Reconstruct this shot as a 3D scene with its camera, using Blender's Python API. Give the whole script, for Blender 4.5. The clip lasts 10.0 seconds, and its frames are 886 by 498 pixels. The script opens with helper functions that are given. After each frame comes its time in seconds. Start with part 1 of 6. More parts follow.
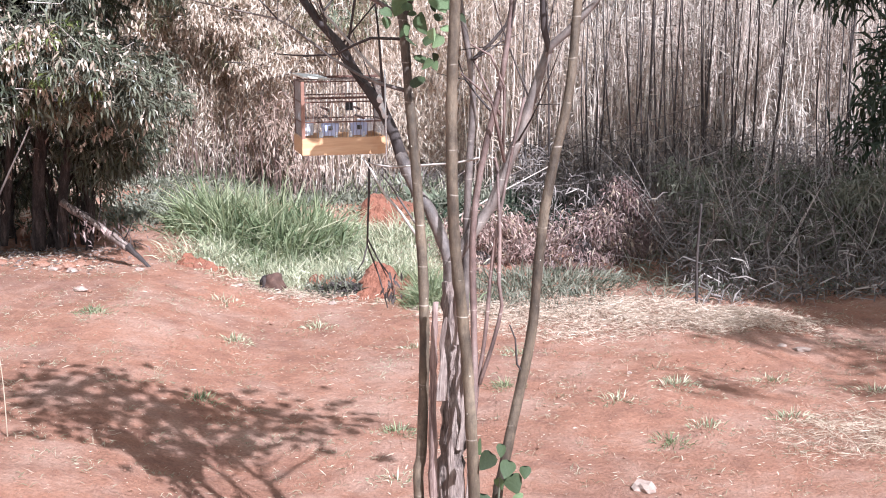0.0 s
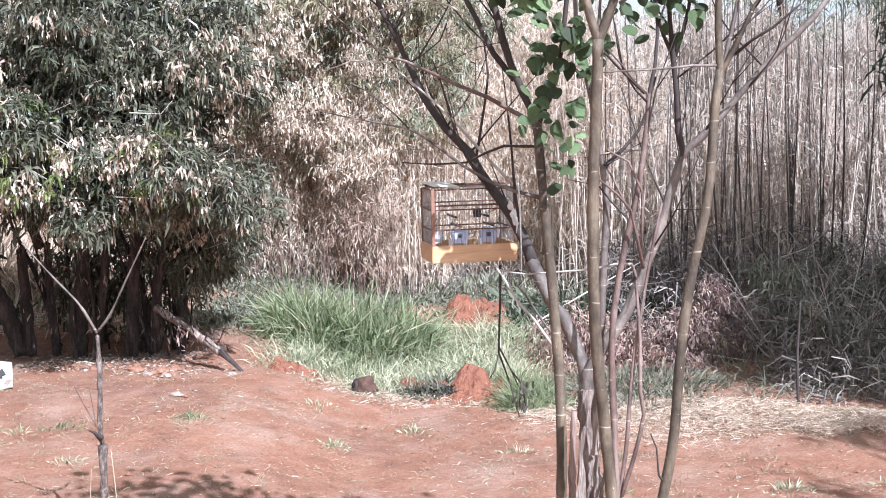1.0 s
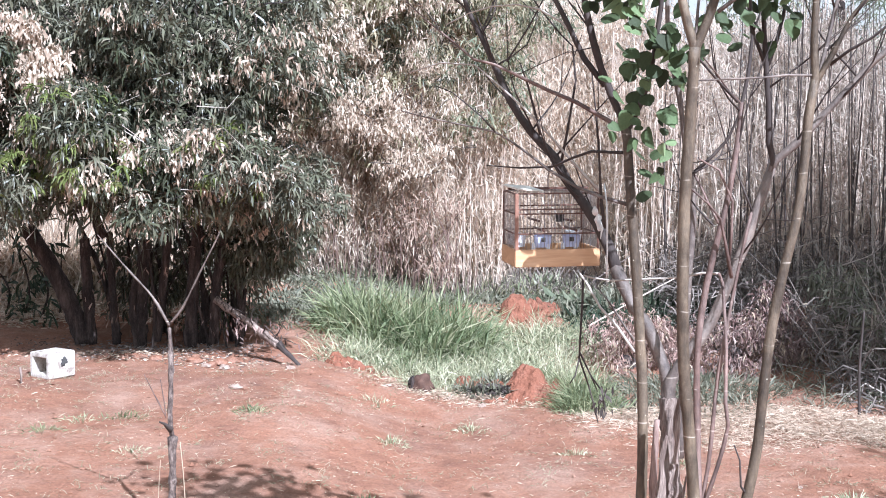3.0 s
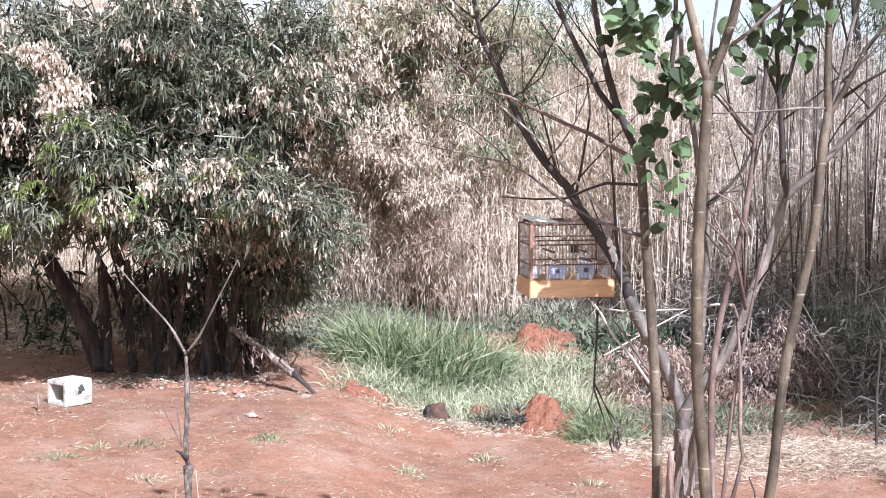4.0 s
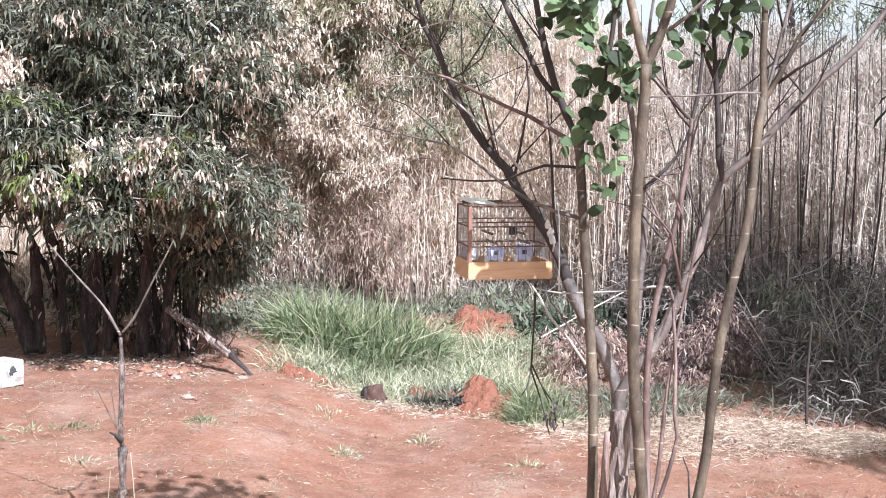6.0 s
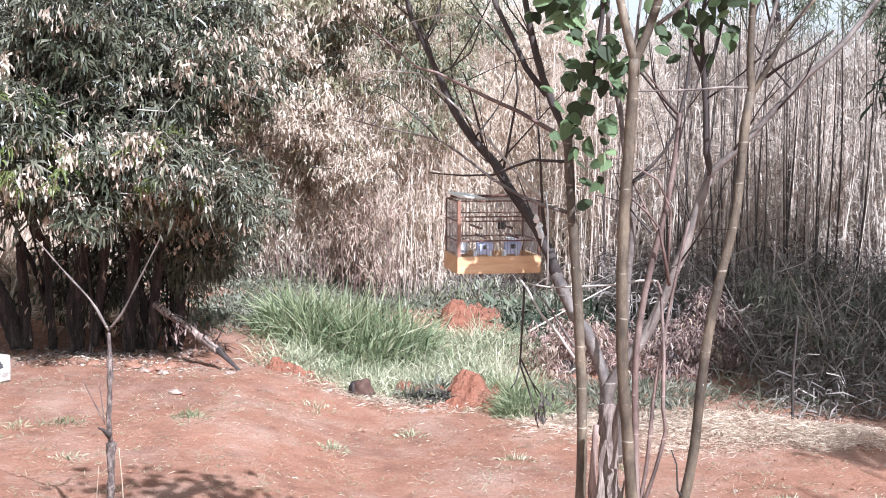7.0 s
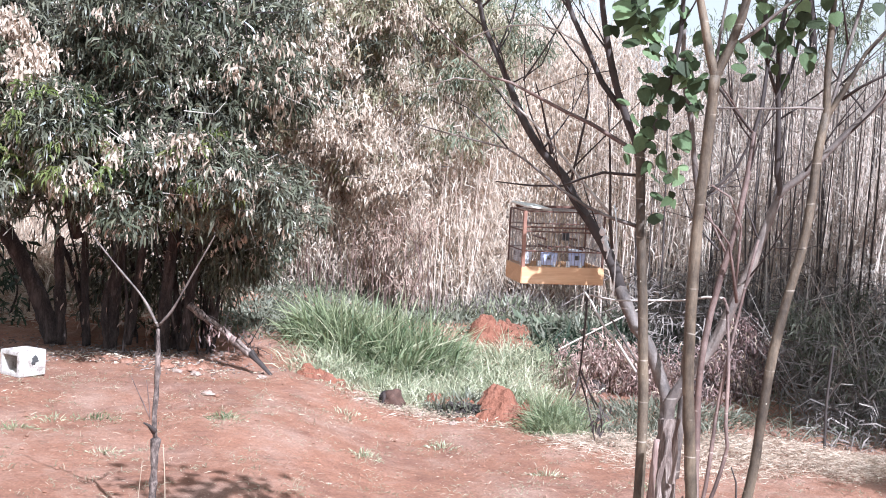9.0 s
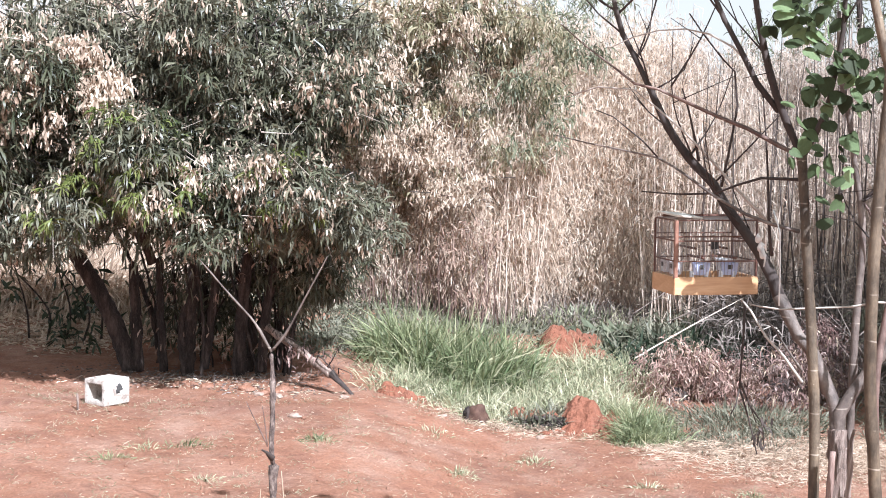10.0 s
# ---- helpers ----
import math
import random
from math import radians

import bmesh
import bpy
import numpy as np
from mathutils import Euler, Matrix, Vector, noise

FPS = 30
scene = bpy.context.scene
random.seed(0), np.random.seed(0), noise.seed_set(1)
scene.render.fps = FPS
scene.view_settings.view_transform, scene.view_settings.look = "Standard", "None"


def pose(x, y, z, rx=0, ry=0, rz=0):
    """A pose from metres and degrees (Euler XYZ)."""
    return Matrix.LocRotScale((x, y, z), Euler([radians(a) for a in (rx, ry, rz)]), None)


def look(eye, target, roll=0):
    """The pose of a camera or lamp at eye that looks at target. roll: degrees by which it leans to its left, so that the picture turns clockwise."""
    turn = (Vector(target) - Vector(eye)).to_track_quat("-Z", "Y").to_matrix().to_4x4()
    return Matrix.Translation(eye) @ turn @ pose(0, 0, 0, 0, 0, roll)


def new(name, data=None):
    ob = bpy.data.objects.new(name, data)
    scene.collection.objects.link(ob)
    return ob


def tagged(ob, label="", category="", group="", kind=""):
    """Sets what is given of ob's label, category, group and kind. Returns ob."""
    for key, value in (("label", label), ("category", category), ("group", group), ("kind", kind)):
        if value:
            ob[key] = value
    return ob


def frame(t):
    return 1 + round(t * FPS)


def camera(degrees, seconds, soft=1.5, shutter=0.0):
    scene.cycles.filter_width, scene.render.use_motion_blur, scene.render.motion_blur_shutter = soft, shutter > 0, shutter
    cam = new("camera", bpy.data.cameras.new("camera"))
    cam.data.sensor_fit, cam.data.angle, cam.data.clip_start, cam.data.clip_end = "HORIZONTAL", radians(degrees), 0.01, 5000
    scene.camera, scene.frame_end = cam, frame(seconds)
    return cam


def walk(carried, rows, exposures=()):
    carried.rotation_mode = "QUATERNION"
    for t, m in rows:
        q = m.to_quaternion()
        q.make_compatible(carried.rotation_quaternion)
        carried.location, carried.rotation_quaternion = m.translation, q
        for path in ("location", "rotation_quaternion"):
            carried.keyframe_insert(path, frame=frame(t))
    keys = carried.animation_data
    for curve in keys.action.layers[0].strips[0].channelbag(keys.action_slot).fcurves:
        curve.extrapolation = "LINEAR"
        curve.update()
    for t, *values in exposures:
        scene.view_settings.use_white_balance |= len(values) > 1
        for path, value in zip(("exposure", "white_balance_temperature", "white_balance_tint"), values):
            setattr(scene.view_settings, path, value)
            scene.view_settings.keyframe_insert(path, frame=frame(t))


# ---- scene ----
cam = camera(40.0, 10.0, soft=1.0)
PATH = [
    (0, (0.46, -0.286, 1.85), (0.618, 1.675, 1.49), -0.40),
    (0.2, (0.4323, -0.3154, 1.8493), (0.6017, 1.6563, 1.5597), 0.78),
    (0.3, (0.4078, -0.3094, 1.8598), (0.5717, 1.6592, 1.5474), 1.35),
    (0.5, (0.353, -0.28, 1.855), (0.474, 1.6973, 1.58), 0.20),
    (0.6, (0.3153, -0.266, 1.8553), (0.4276, 1.7164, 1.6149), -0.63),
    (0.7, (0.317, -0.2647, 1.8636), (0.4047, 1.7246, 1.676), -2.06),
    (0.8, (0.2865, -0.2434, 1.8808), (0.3722, 1.7466, 1.7013), -1.50),
    (0.9, (0.2724, -0.2533, 1.8891), (0.315, 1.7394, 1.7234), -1.47),
    (1, (0.25, -0.233, 1.879), (0.308, 1.7561, 1.679), -1.50),
    (1.2, (0.2258, -0.2125, 1.876), (0.2899, 1.7736, 1.6498), -1.62),
    (1.3, (0.2, -0.2094, 1.8864), (0.2678, 1.7748, 1.6446), -1.41),
    (1.5, (0.175, -0.221, 1.898), (0.25, 1.7636, 1.662), -1.60),
    (1.7, (0.1582, -0.2168, 1.9017), (0.2401, 1.7667, 1.6592), -0.71),
    (1.8, (0.149, -0.2148, 1.8991), (0.2283, 1.7682, 1.6517), -0.43),
    (2, (0.139, -0.225, 1.894), (0.178, 1.7604, 1.656), -0.10),
    (2.2, (0.1373, -0.2227, 1.9015), (0.1567, 1.7657, 1.6869), -0.15),
    (2.5, (0.132, -0.229, 1.903), (0.138, 1.7599, 1.693), -0.20),
    (2.7, (0.1295, -0.2275, 1.8993), (0.1184, 1.7616, 1.6912), -0.37),
    (3.8, (0.117, -0.251, 1.912), (0.104, 1.7414, 1.738), -0.10),
    (4, (0.128, -0.253, 1.912), (0.089, 1.7403, 1.753), -0.20),
    (4.5, (0.124, -0.249, 1.914), (0.086, 1.7449, 1.763), 0.00),
    (5, (0.126, -0.247, 1.919), (0.088, 1.7477, 1.779), -0.20),
    (5.2, (0.1251, -0.2456, 1.9149), (0.1081, 1.7489, 1.7677), -0.26),
    (5.5, (0.126, -0.246, 1.913), (0.134, 1.7474, 1.751), -0.10),
    (5.7, (0.128, -0.25, 1.912), (0.161, 1.7421, 1.737), 0.10),
    (6.8, (0.118, -0.25, 1.908), (0.207, 1.7383, 1.711), 0.50),
    (7, (0.118, -0.258, 1.91), (0.203, 1.7305, 1.713), 0.30),
    (7.5, (0.114, -0.251, 1.91), (0.211, 1.7372, 1.716), 0.70),
    (7.8, (0.1004, -0.2706, 1.9083), (0.2282, 1.7167, 1.723), 0.96),
    (8, (0.09, -0.281, 1.909), (0.242, 1.7052, 1.73), 0.70),
    (8.2, (0.0769, -0.287, 1.9136), (0.2233, 1.7002, 1.7414), 0.37),
    (8.5, (0.047, -0.309, 1.905), (0.155, 1.6817, 1.746), 0.50),
    (8.6, (0.0315, -0.3092, 1.9026), (0.1229, 1.6833, 1.7554), 1.64),
    (8.8, (0.0042, -0.303, 1.8984), (0.1044, 1.6887, 1.7461), 2.97),
    (9, (-0.035, -0.273, 1.877), (0.022, 1.7189, 1.707), 2.70),
    (9.1, (-0.0576, -0.2459, 1.8748), (-0.0322, 1.7471, 1.7097), 2.33),
    (9.2, (-0.0877, -0.2152, 1.8565), (-0.0682, 1.7809, 1.7343), 1.45),
    (9.3, (-0.1281, -0.2142, 1.8763), (-0.1068, 1.7814, 1.7444), -0.50),
    (9.5, (-0.181, -0.18, 1.87), (-0.219, 1.8139, 1.719), -0.70),
    (9.6, (-0.2233, -0.1666, 1.8646), (-0.2828, 1.8263, 1.708), -0.66),
    (9.7, (-0.2529, -0.1407, 1.8749), (-0.3146, 1.8504, 1.6967), -0.24),
    (9.8, (-0.3055, -0.171, 1.8754), (-0.3629, 1.8205, 1.6999), 0.64),
    (10, (-0.406, -0.169, 1.876), (-0.397, 1.8251, 1.723), 0.40),
]
walk(cam, [(t, look(eye, target, roll)) for t, eye, target, roll in PATH], [(0, 1.19, 5330, 15), (0.5, 1.19, 5230, 15), (1, 1.19, 5210, 12), (2, 1.19, 5080, 12), (2.5, 1.19, 5090, 12), (4.5, 1.19, 5330, 12), (5, 1.19, 5360, 12), (5.5, 1.19, 5360, 12), (7, 1.19, 5260, 12), (7.5, 1.19, 5210, 12), (8, 1.19, 5110, 12), (9, 1.19, 5160, 12), (9.5, 1.19, 5360, 12), (10, 1.19, 5480, 12)])

# ---- world, sun ----
SUN = Vector((1.25, -2.1, 2.5)).normalized()
world = bpy.data.worlds.new("sky")
scene.world = world
world.use_nodes = True
wn = world.node_tree
sky = wn.nodes.new("ShaderNodeTexSky")
sky.sky_type, sky.sun_disc = "NISHITA", False
sky.sun_elevation = math.asin(SUN.z)
sky.sun_rotation = math.atan2(SUN.x, SUN.y)
sky.air_density, sky.dust_density, sky.ozone_density = 1.6, 1.8, 1.5
bg = wn.nodes["Background"]
bg.inputs["Strength"].default_value = 0.084
# a hazy, nearly white sky
haze = wn.nodes.new("ShaderNodeHueSaturation")
haze.inputs["Saturation"].default_value = 0.04
wn.links.new(sky.outputs[0], haze.inputs["Color"])
warm = wn.nodes.new("ShaderNodeMix")
warm.data_type, warm.blend_type = "RGBA", "MULTIPLY"
warm.inputs[0].default_value, warm.inputs[7].default_value = 1.0, (1.0, 0.975, 0.88, 1)
wn.links.new(haze.outputs[0], warm.inputs[6])
wn.links.new(warm.outputs[2], bg.inputs[0])
sun_data = bpy.data.lights.new("sun", "SUN")
sun_data.energy, sun_data.angle, sun_data.color = 5.0, radians(0.6), (1.0, 0.96, 0.91)
sun = new("sun", sun_data)
sun.matrix_world = look(SUN * 40, (0, 0, 0))

# ---- materials ----


def base_material(name):
    m = bpy.data.materials.new(name)
    m.use_nodes = True
    nt = m.node_tree
    return m, nt, nt.nodes["Principled BSDF"]


def ramp(nt, fac, stops):
    r = nt.nodes.new("ShaderNodeValToRGB")
    el = r.color_ramp.elements
    while len(el) < len(stops):
        el.new(0.5)
    for e, (p, c) in zip(el, stops):
        e.position, e.color = p, (*c, 1)
    nt.links.new(fac, r.inputs[0])
    return r.outputs[0]


def noise_tex(nt, scale, detail=4.0, rough=0.6, squash=(1, 1, 1)):
    co = nt.nodes.new("ShaderNodeTexCoord")
    mp = nt.nodes.new("ShaderNodeMapping")
    mp.inputs["Scale"].default_value = squash
    n = nt.nodes.new("ShaderNodeTexNoise")
    n.inputs["Scale"].default_value, n.inputs["Detail"].default_value, n.inputs["Roughness"].default_value = scale, detail, rough
    nt.links.new(co.outputs["Object"], mp.inputs[0])
    nt.links.new(mp.outputs[0], n.inputs["Vector"])
    return n.outputs[0]


def mixed(nt, fac, a, b, blend="MIX"):
    m = nt.nodes.new("ShaderNodeMix")
    m.data_type, m.blend_type = "RGBA", blend
    for sock, v in ((m.inputs[0], fac), (m.inputs[6], a), (m.inputs[7], b)):
        if hasattr(v, "is_output"):
            nt.links.new(v, sock)
        else:
            sock.default_value = v if isinstance(v, float) else (*v, 1)
    return m.outputs[2]


def bumped(nt, bsdf, height, strength=0.4, dist=0.01):
    b = nt.nodes.new("ShaderNodeBump")
    b.inputs["Strength"].default_value, b.inputs["Distance"].default_value = strength, dist
    nt.links.new(height, b.inputs["Height"])
    nt.links.new(b.outputs[0], bsdf.inputs["Normal"])


def surface(name, stops, scale, rough=0.8, bump=0.4, dist=0.004, squash=(1, 1, 1), fine=None, metal=0.0):
    """A solid material: coarse noise for the tone, fine noise for grain and relief."""
    m, nt, p = base_material(name)
    a = noise_tex(nt, scale, 5, 0.65, squash)
    b = noise_tex(nt, fine or scale * 7, 4, 0.6, squash)
    col = mixed(nt, 0.35, ramp(nt, a, stops), ramp(nt, b, stops))
    nt.links.new(col, p.inputs["Base Color"])
    p.inputs["Roughness"].default_value, p.inputs["Metallic"].default_value = rough, metal
    bumped(nt, p, b, bump, dist)
    return m


def foliage(name, stops, rough=0.55, glow=0.25, patch=1.5, drifting=0.3):
    """A leaf material: each blade has its own tone, drifting in patches; part of the light passes through."""
    m, nt, p = base_material(name)
    geo = nt.nodes.new("ShaderNodeNewGeometry")
    own = ramp(nt, geo.outputs["Random Per Island"], stops)
    drift = ramp(nt, noise_tex(nt, patch, 3), [(0.3, stops[0][1]), (0.7, stops[-1][1])])
    col = mixed(nt, drifting, own, drift)
    nt.links.new(col, p.inputs["Base Color"])
    p.inputs["Roughness"].default_value = rough
    p.inputs["Specular IOR Level"].default_value = 0.28
    tr = nt.nodes.new("ShaderNodeBsdfTranslucent")
    nt.links.new(col, tr.inputs[0])
    mx = nt.nodes.new("ShaderNodeMixShader")
    mx.inputs[0].default_value = glow
    nt.links.new(p.outputs[0], mx.inputs[1])
    nt.links.new(tr.outputs[0], mx.inputs[2])
    nt.links.new(mx.outputs[0], nt.nodes["Material Output"].inputs[0])
    return m


def soil_material(name, dusty, tone):
    """Red earth; dusty is the share of pale dust on it, tone its own colour against the yard's."""
    m, nt, p = base_material(name)
    big = ramp(nt, noise_tex(nt, 0.55, 4), [(0.3, (0.202, 0.126, 0.102)), (0.45, (0.290, 0.151, 0.098)), (0.6, (0.343, 0.177, 0.115)), (0.75, (0.299, 0.193, 0.146))])
    mid = ramp(nt, noise_tex(nt, 5.0, 6, 0.7), [(0.3, (0.158, 0.082, 0.056)), (0.5, (0.321, 0.160, 0.100)), (0.72, (0.405, 0.265, 0.196))])
    col = mixed(nt, 0.5, big, mid)
    dust = ramp(nt, noise_tex(nt, 1.7, 6, 0.72), [(0.47, (0, 0, 0)), (0.66, (1, 1, 1))])
    col = mixed(nt, mixed(nt, dusty, (0, 0, 0), dust), col, (0.440, 0.307, 0.232))
    dull = ramp(nt, noise_tex(nt, 2.9, 5, 0.7), [(0.52, (0, 0, 0)), (0.70, (1, 1, 1))])
    col = mixed(nt, mixed(nt, 0.5, (0, 0, 0), dull), col, (0.185, 0.098, 0.073))
    grain = noise_tex(nt, 60.0, 5, 0.75)
    col = mixed(nt, 0.55, col, ramp(nt, grain, [(0.3, (0.42, 0.37, 0.37)), (0.7, (1.3, 1.3, 1.3))]), "MULTIPLY")
    col = mixed(nt, 1.0, col, tone, "MULTIPLY")
    nt.links.new(col, p.inputs["Base Color"])
    p.inputs["Roughness"].default_value = 0.95
    p.inputs["Specular IOR Level"].default_value = 0.15
    both = nt.nodes.new("ShaderNodeMath")
    both.operation = "ADD"
    nt.links.new(grain, both.inputs[0])
    nt.links.new(noise_tex(nt, 14.0, 4, 0.6), both.inputs[1])
    bumped(nt, p, both.outputs[0], 0.9, 0.02)
    return m


def bark_smooth_material(name, stops):
    """Smooth young bark, streaked along the stem, with pale lenticels."""
    m, nt, p = base_material(name)
    col = ramp(nt, noise_tex(nt, 14.0, 6, 0.7, (1, 1, 0.3)), stops)
    blot = ramp(nt, noise_tex(nt, 8.0, 6, 0.75), [(0.36, (0.35, 0.32, 0.31)), (0.50, (0.9, 0.88, 0.87)), (0.68, (1.4, 1.34, 1.28))])
    col = mixed(nt, 0.8, col, blot, "MULTIPLY")
    co = nt.nodes.new("ShaderNodeTexCoord")
    v = nt.nodes.new("ShaderNodeTexVoronoi")
    v.inputs["Scale"].default_value = 24.0
    nt.links.new(co.outputs["Object"], v.inputs["Vector"])
    spots = ramp(nt, v.outputs["Distance"], [(0.035, (1, 1, 1)), (0.06, (0, 0, 0))])
    col = mixed(nt, spots, col, (0.55, 0.5, 0.4))
    # thin pale leaf scars round the stem, broken up
    wave = nt.nodes.new("ShaderNodeTexWave")
    wave.bands_direction = "Z"
    wave.inputs["Scale"].default_value, wave.inputs["Distortion"].default_value, wave.inputs["Detail Scale"].default_value = 2.6, 1.6, 1.2
    nt.links.new(co.outputs["Object"], wave.inputs["Vector"])
    rings = ramp(nt, wave.outputs["Fac"], [(0.9975, (0, 0, 0)), (0.9995, (0.55, 0.55, 0.55))])
    rings = mixed(nt, rings, (0, 0, 0), ramp(nt, noise_tex(nt, 16.0, 3), [(0.5, (0, 0, 0)), (0.62, (1, 1, 1))]))
    col = mixed(nt, rings, col, (0.62, 0.54, 0.45))
    nt.links.new(col, p.inputs["Base Color"])
    p.inputs["Roughness"].default_value = 0.62
    bumped(nt, p, noise_tex(nt, 55.0, 6, 0.75, (1, 1, 0.5)), 0.55, 0.008)
    return m


def heart_material():
    """Soft green leaf, each leaf with its own tone."""
    m, nt, p = base_material("heart_leaf")
    info = nt.nodes.new("ShaderNodeObjectInfo")
    col = ramp(nt, info.outputs["Random"], [(0.0, (0.045, 0.055, 0.028)), (0.45, (0.08, 0.11, 0.05)), (0.75, (0.16, 0.22, 0.105)), (1.0, (0.30, 0.39, 0.20))])
    col = mixed(nt, 0.5, col, ramp(nt, noise_tex(nt, 4.0, 4, 0.7), [(0.3, (0.6, 0.6, 0.55)), (0.7, (1.2, 1.2, 1.15))]), "MULTIPLY")
    nt.links.new(col, p.inputs["Base Color"])
    p.inputs["Roughness"].default_value = 0.62
    p.inputs["Specular IOR Level"].default_value = 0.3
    bumped(nt, p, noise_tex(nt, 7.0, 3), 0.15, 0.05)
    tr = nt.nodes.new("ShaderNodeBsdfTranslucent")
    nt.links.new(col, tr.inputs[0])
    mx = nt.nodes.new("ShaderNodeMixShader")
    mx.inputs[0].default_value = 0.35
    nt.links.new(p.outputs[0], mx.inputs[1])
    nt.links.new(tr.outputs[0], mx.inputs[2])
    nt.links.new(mx.outputs[0], nt.nodes["Material Output"].inputs[0])
    return m


SOIL = soil_material("red_soil", 0.55, (1.0, 0.98, 0.98))
EARTH = soil_material("fresh_red_earth", 0.0, (0.88, 0.74, 0.72))
BARK_YOUNG = bark_smooth_material("young_bark", [(0.3, (0.035, 0.024, 0.016)), (0.5, (0.118, 0.087, 0.057)), (0.7, (0.25, 0.195, 0.135))])
BARK_RED = bark_smooth_material("reddish_bark", [(0.3, (0.085, 0.052, 0.042)), (0.5, (0.155, 0.098, 0.08)), (0.7, (0.27, 0.195, 0.165))])
BARK_GREY = bark_smooth_material("grey_bark", [(0.3, (0.07, 0.053, 0.045)), (0.5, (0.15, 0.118, 0.10)), (0.72, (0.29, 0.245, 0.21))])
BARK_DARK = surface("dark_bark", [(0.3, (0.025, 0.018, 0.016)), (0.55, (0.058, 0.043, 0.037)), (0.75, (0.12, 0.095, 0.08))], 9, 0.85, 0.6, 0.006, (1, 1, 0.3))
BARK_OLD = surface("peeling_bark", [(0.34, (0.035, 0.025, 0.02)), (0.48, (0.19, 0.135, 0.11)), (0.66, (0.5, 0.4, 0.335))], 22, 0.85, 0.9, 0.012, (1, 1, 0.12))
BARK_SAP = surface("sapling_bark", [(0.36, (0.03, 0.02, 0.017)), (0.5, (0.12, 0.085, 0.07)), (0.64, (0.33, 0.26, 0.22))], 60, 0.85, 1.0, 0.012, (1, 1, 0.35), 160)
WOOD_SPLIT = surface("split_wood", [(0.38, (0.07, 0.04, 0.033)), (0.5, (0.25, 0.165, 0.135)), (0.66, (0.46, 0.345, 0.29))], 26, 0.8, 0.8, 0.006, (1, 1, 0.06))
BARK_PALE = surface("pale_twig", [(0.3, (0.30, 0.25, 0.21)), (0.7, (0.55, 0.49, 0.43))], 14, 0.75, 0.3, 0.003, (1, 1, 0.3))
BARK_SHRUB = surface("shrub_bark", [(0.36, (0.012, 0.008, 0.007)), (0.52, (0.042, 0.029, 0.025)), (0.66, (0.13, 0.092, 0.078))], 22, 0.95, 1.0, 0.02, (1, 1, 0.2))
HEART = heart_material()
LEAF = foliage("shrub_leaf", [(0.0, (0.020, 0.025, 0.014)), (0.45, (0.042, 0.052, 0.028)), (0.82, (0.085, 0.097, 0.052)), (0.94, (0.17, 0.165, 0.105)), (1.0, (0.40, 0.35, 0.27))], 0.34, 0.12, 1.2)
LEAF_FRESH = foliage("fresh_shrub_leaf", [(0.0, (0.06, 0.085, 0.02)), (0.5, (0.12, 0.15, 0.04)), (1.0, (0.24, 0.25, 0.09))], 0.4, 0.25, 1.2)
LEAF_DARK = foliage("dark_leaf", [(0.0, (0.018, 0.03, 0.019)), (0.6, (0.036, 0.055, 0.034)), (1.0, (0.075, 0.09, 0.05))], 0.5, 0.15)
LEAF_OLIVE = foliage("olive_leaf", [(0.0, (0.12, 0.13, 0.065)), (0.5, (0.24, 0.22, 0.13)), (1.0, (0.46, 0.38, 0.26))], 0.55, 0.25)
DRY = foliage("dry_seed_leaf", [(0.0, (0.26, 0.175, 0.125)), (0.3, (0.48, 0.365, 0.27)), (0.8, (0.68, 0.55, 0.43)), (1.0, (0.80, 0.71, 0.58))], 0.7, 0.25)
RUST = foliage("rust_leaf", [(0.0, (0.13, 0.075, 0.055)), (0.5, (0.31, 0.205, 0.155)), (1.0, (0.56, 0.43, 0.34))], 0.75, 0.15)
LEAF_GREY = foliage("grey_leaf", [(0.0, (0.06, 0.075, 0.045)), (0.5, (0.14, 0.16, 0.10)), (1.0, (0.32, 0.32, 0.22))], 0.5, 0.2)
REED = foliage("dry_reed", [(0.0, (0.26, 0.165, 0.10)), (0.25, (0.61, 0.46, 0.345)), (0.75, (0.82, 0.685, 0.55)), (1.0, (0.89, 0.81, 0.70))], 0.7, 0.42, 1.1, 0.4)
# browner reed for the right side, its colour also lowered to stand for shade
REED_SHADED = foliage("shaded_reed", [(0.0, (0.17, 0.115, 0.09)), (0.3, (0.30, 0.245, 0.205)), (0.75, (0.48, 0.40, 0.335)), (1.0, (0.72, 0.64, 0.55))], 0.75, 0.3, 1.1, 0.45)
REED_STEM = foliage("reed_stem", [(0.0, (0.34, 0.24, 0.19)), (0.5, (0.60, 0.475, 0.385)), (1.0, (0.80, 0.70, 0.59))], 0.6, 0.05, 0.8)
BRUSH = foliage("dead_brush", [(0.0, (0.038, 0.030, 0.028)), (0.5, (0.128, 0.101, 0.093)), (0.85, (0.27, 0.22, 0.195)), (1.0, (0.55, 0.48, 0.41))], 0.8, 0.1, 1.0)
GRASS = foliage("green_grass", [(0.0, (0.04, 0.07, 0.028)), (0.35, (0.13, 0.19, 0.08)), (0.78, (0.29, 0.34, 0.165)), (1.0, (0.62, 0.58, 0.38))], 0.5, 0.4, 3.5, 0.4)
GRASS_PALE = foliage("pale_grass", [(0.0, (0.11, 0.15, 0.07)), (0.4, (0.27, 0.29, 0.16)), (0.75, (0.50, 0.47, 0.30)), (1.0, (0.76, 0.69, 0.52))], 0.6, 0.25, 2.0)
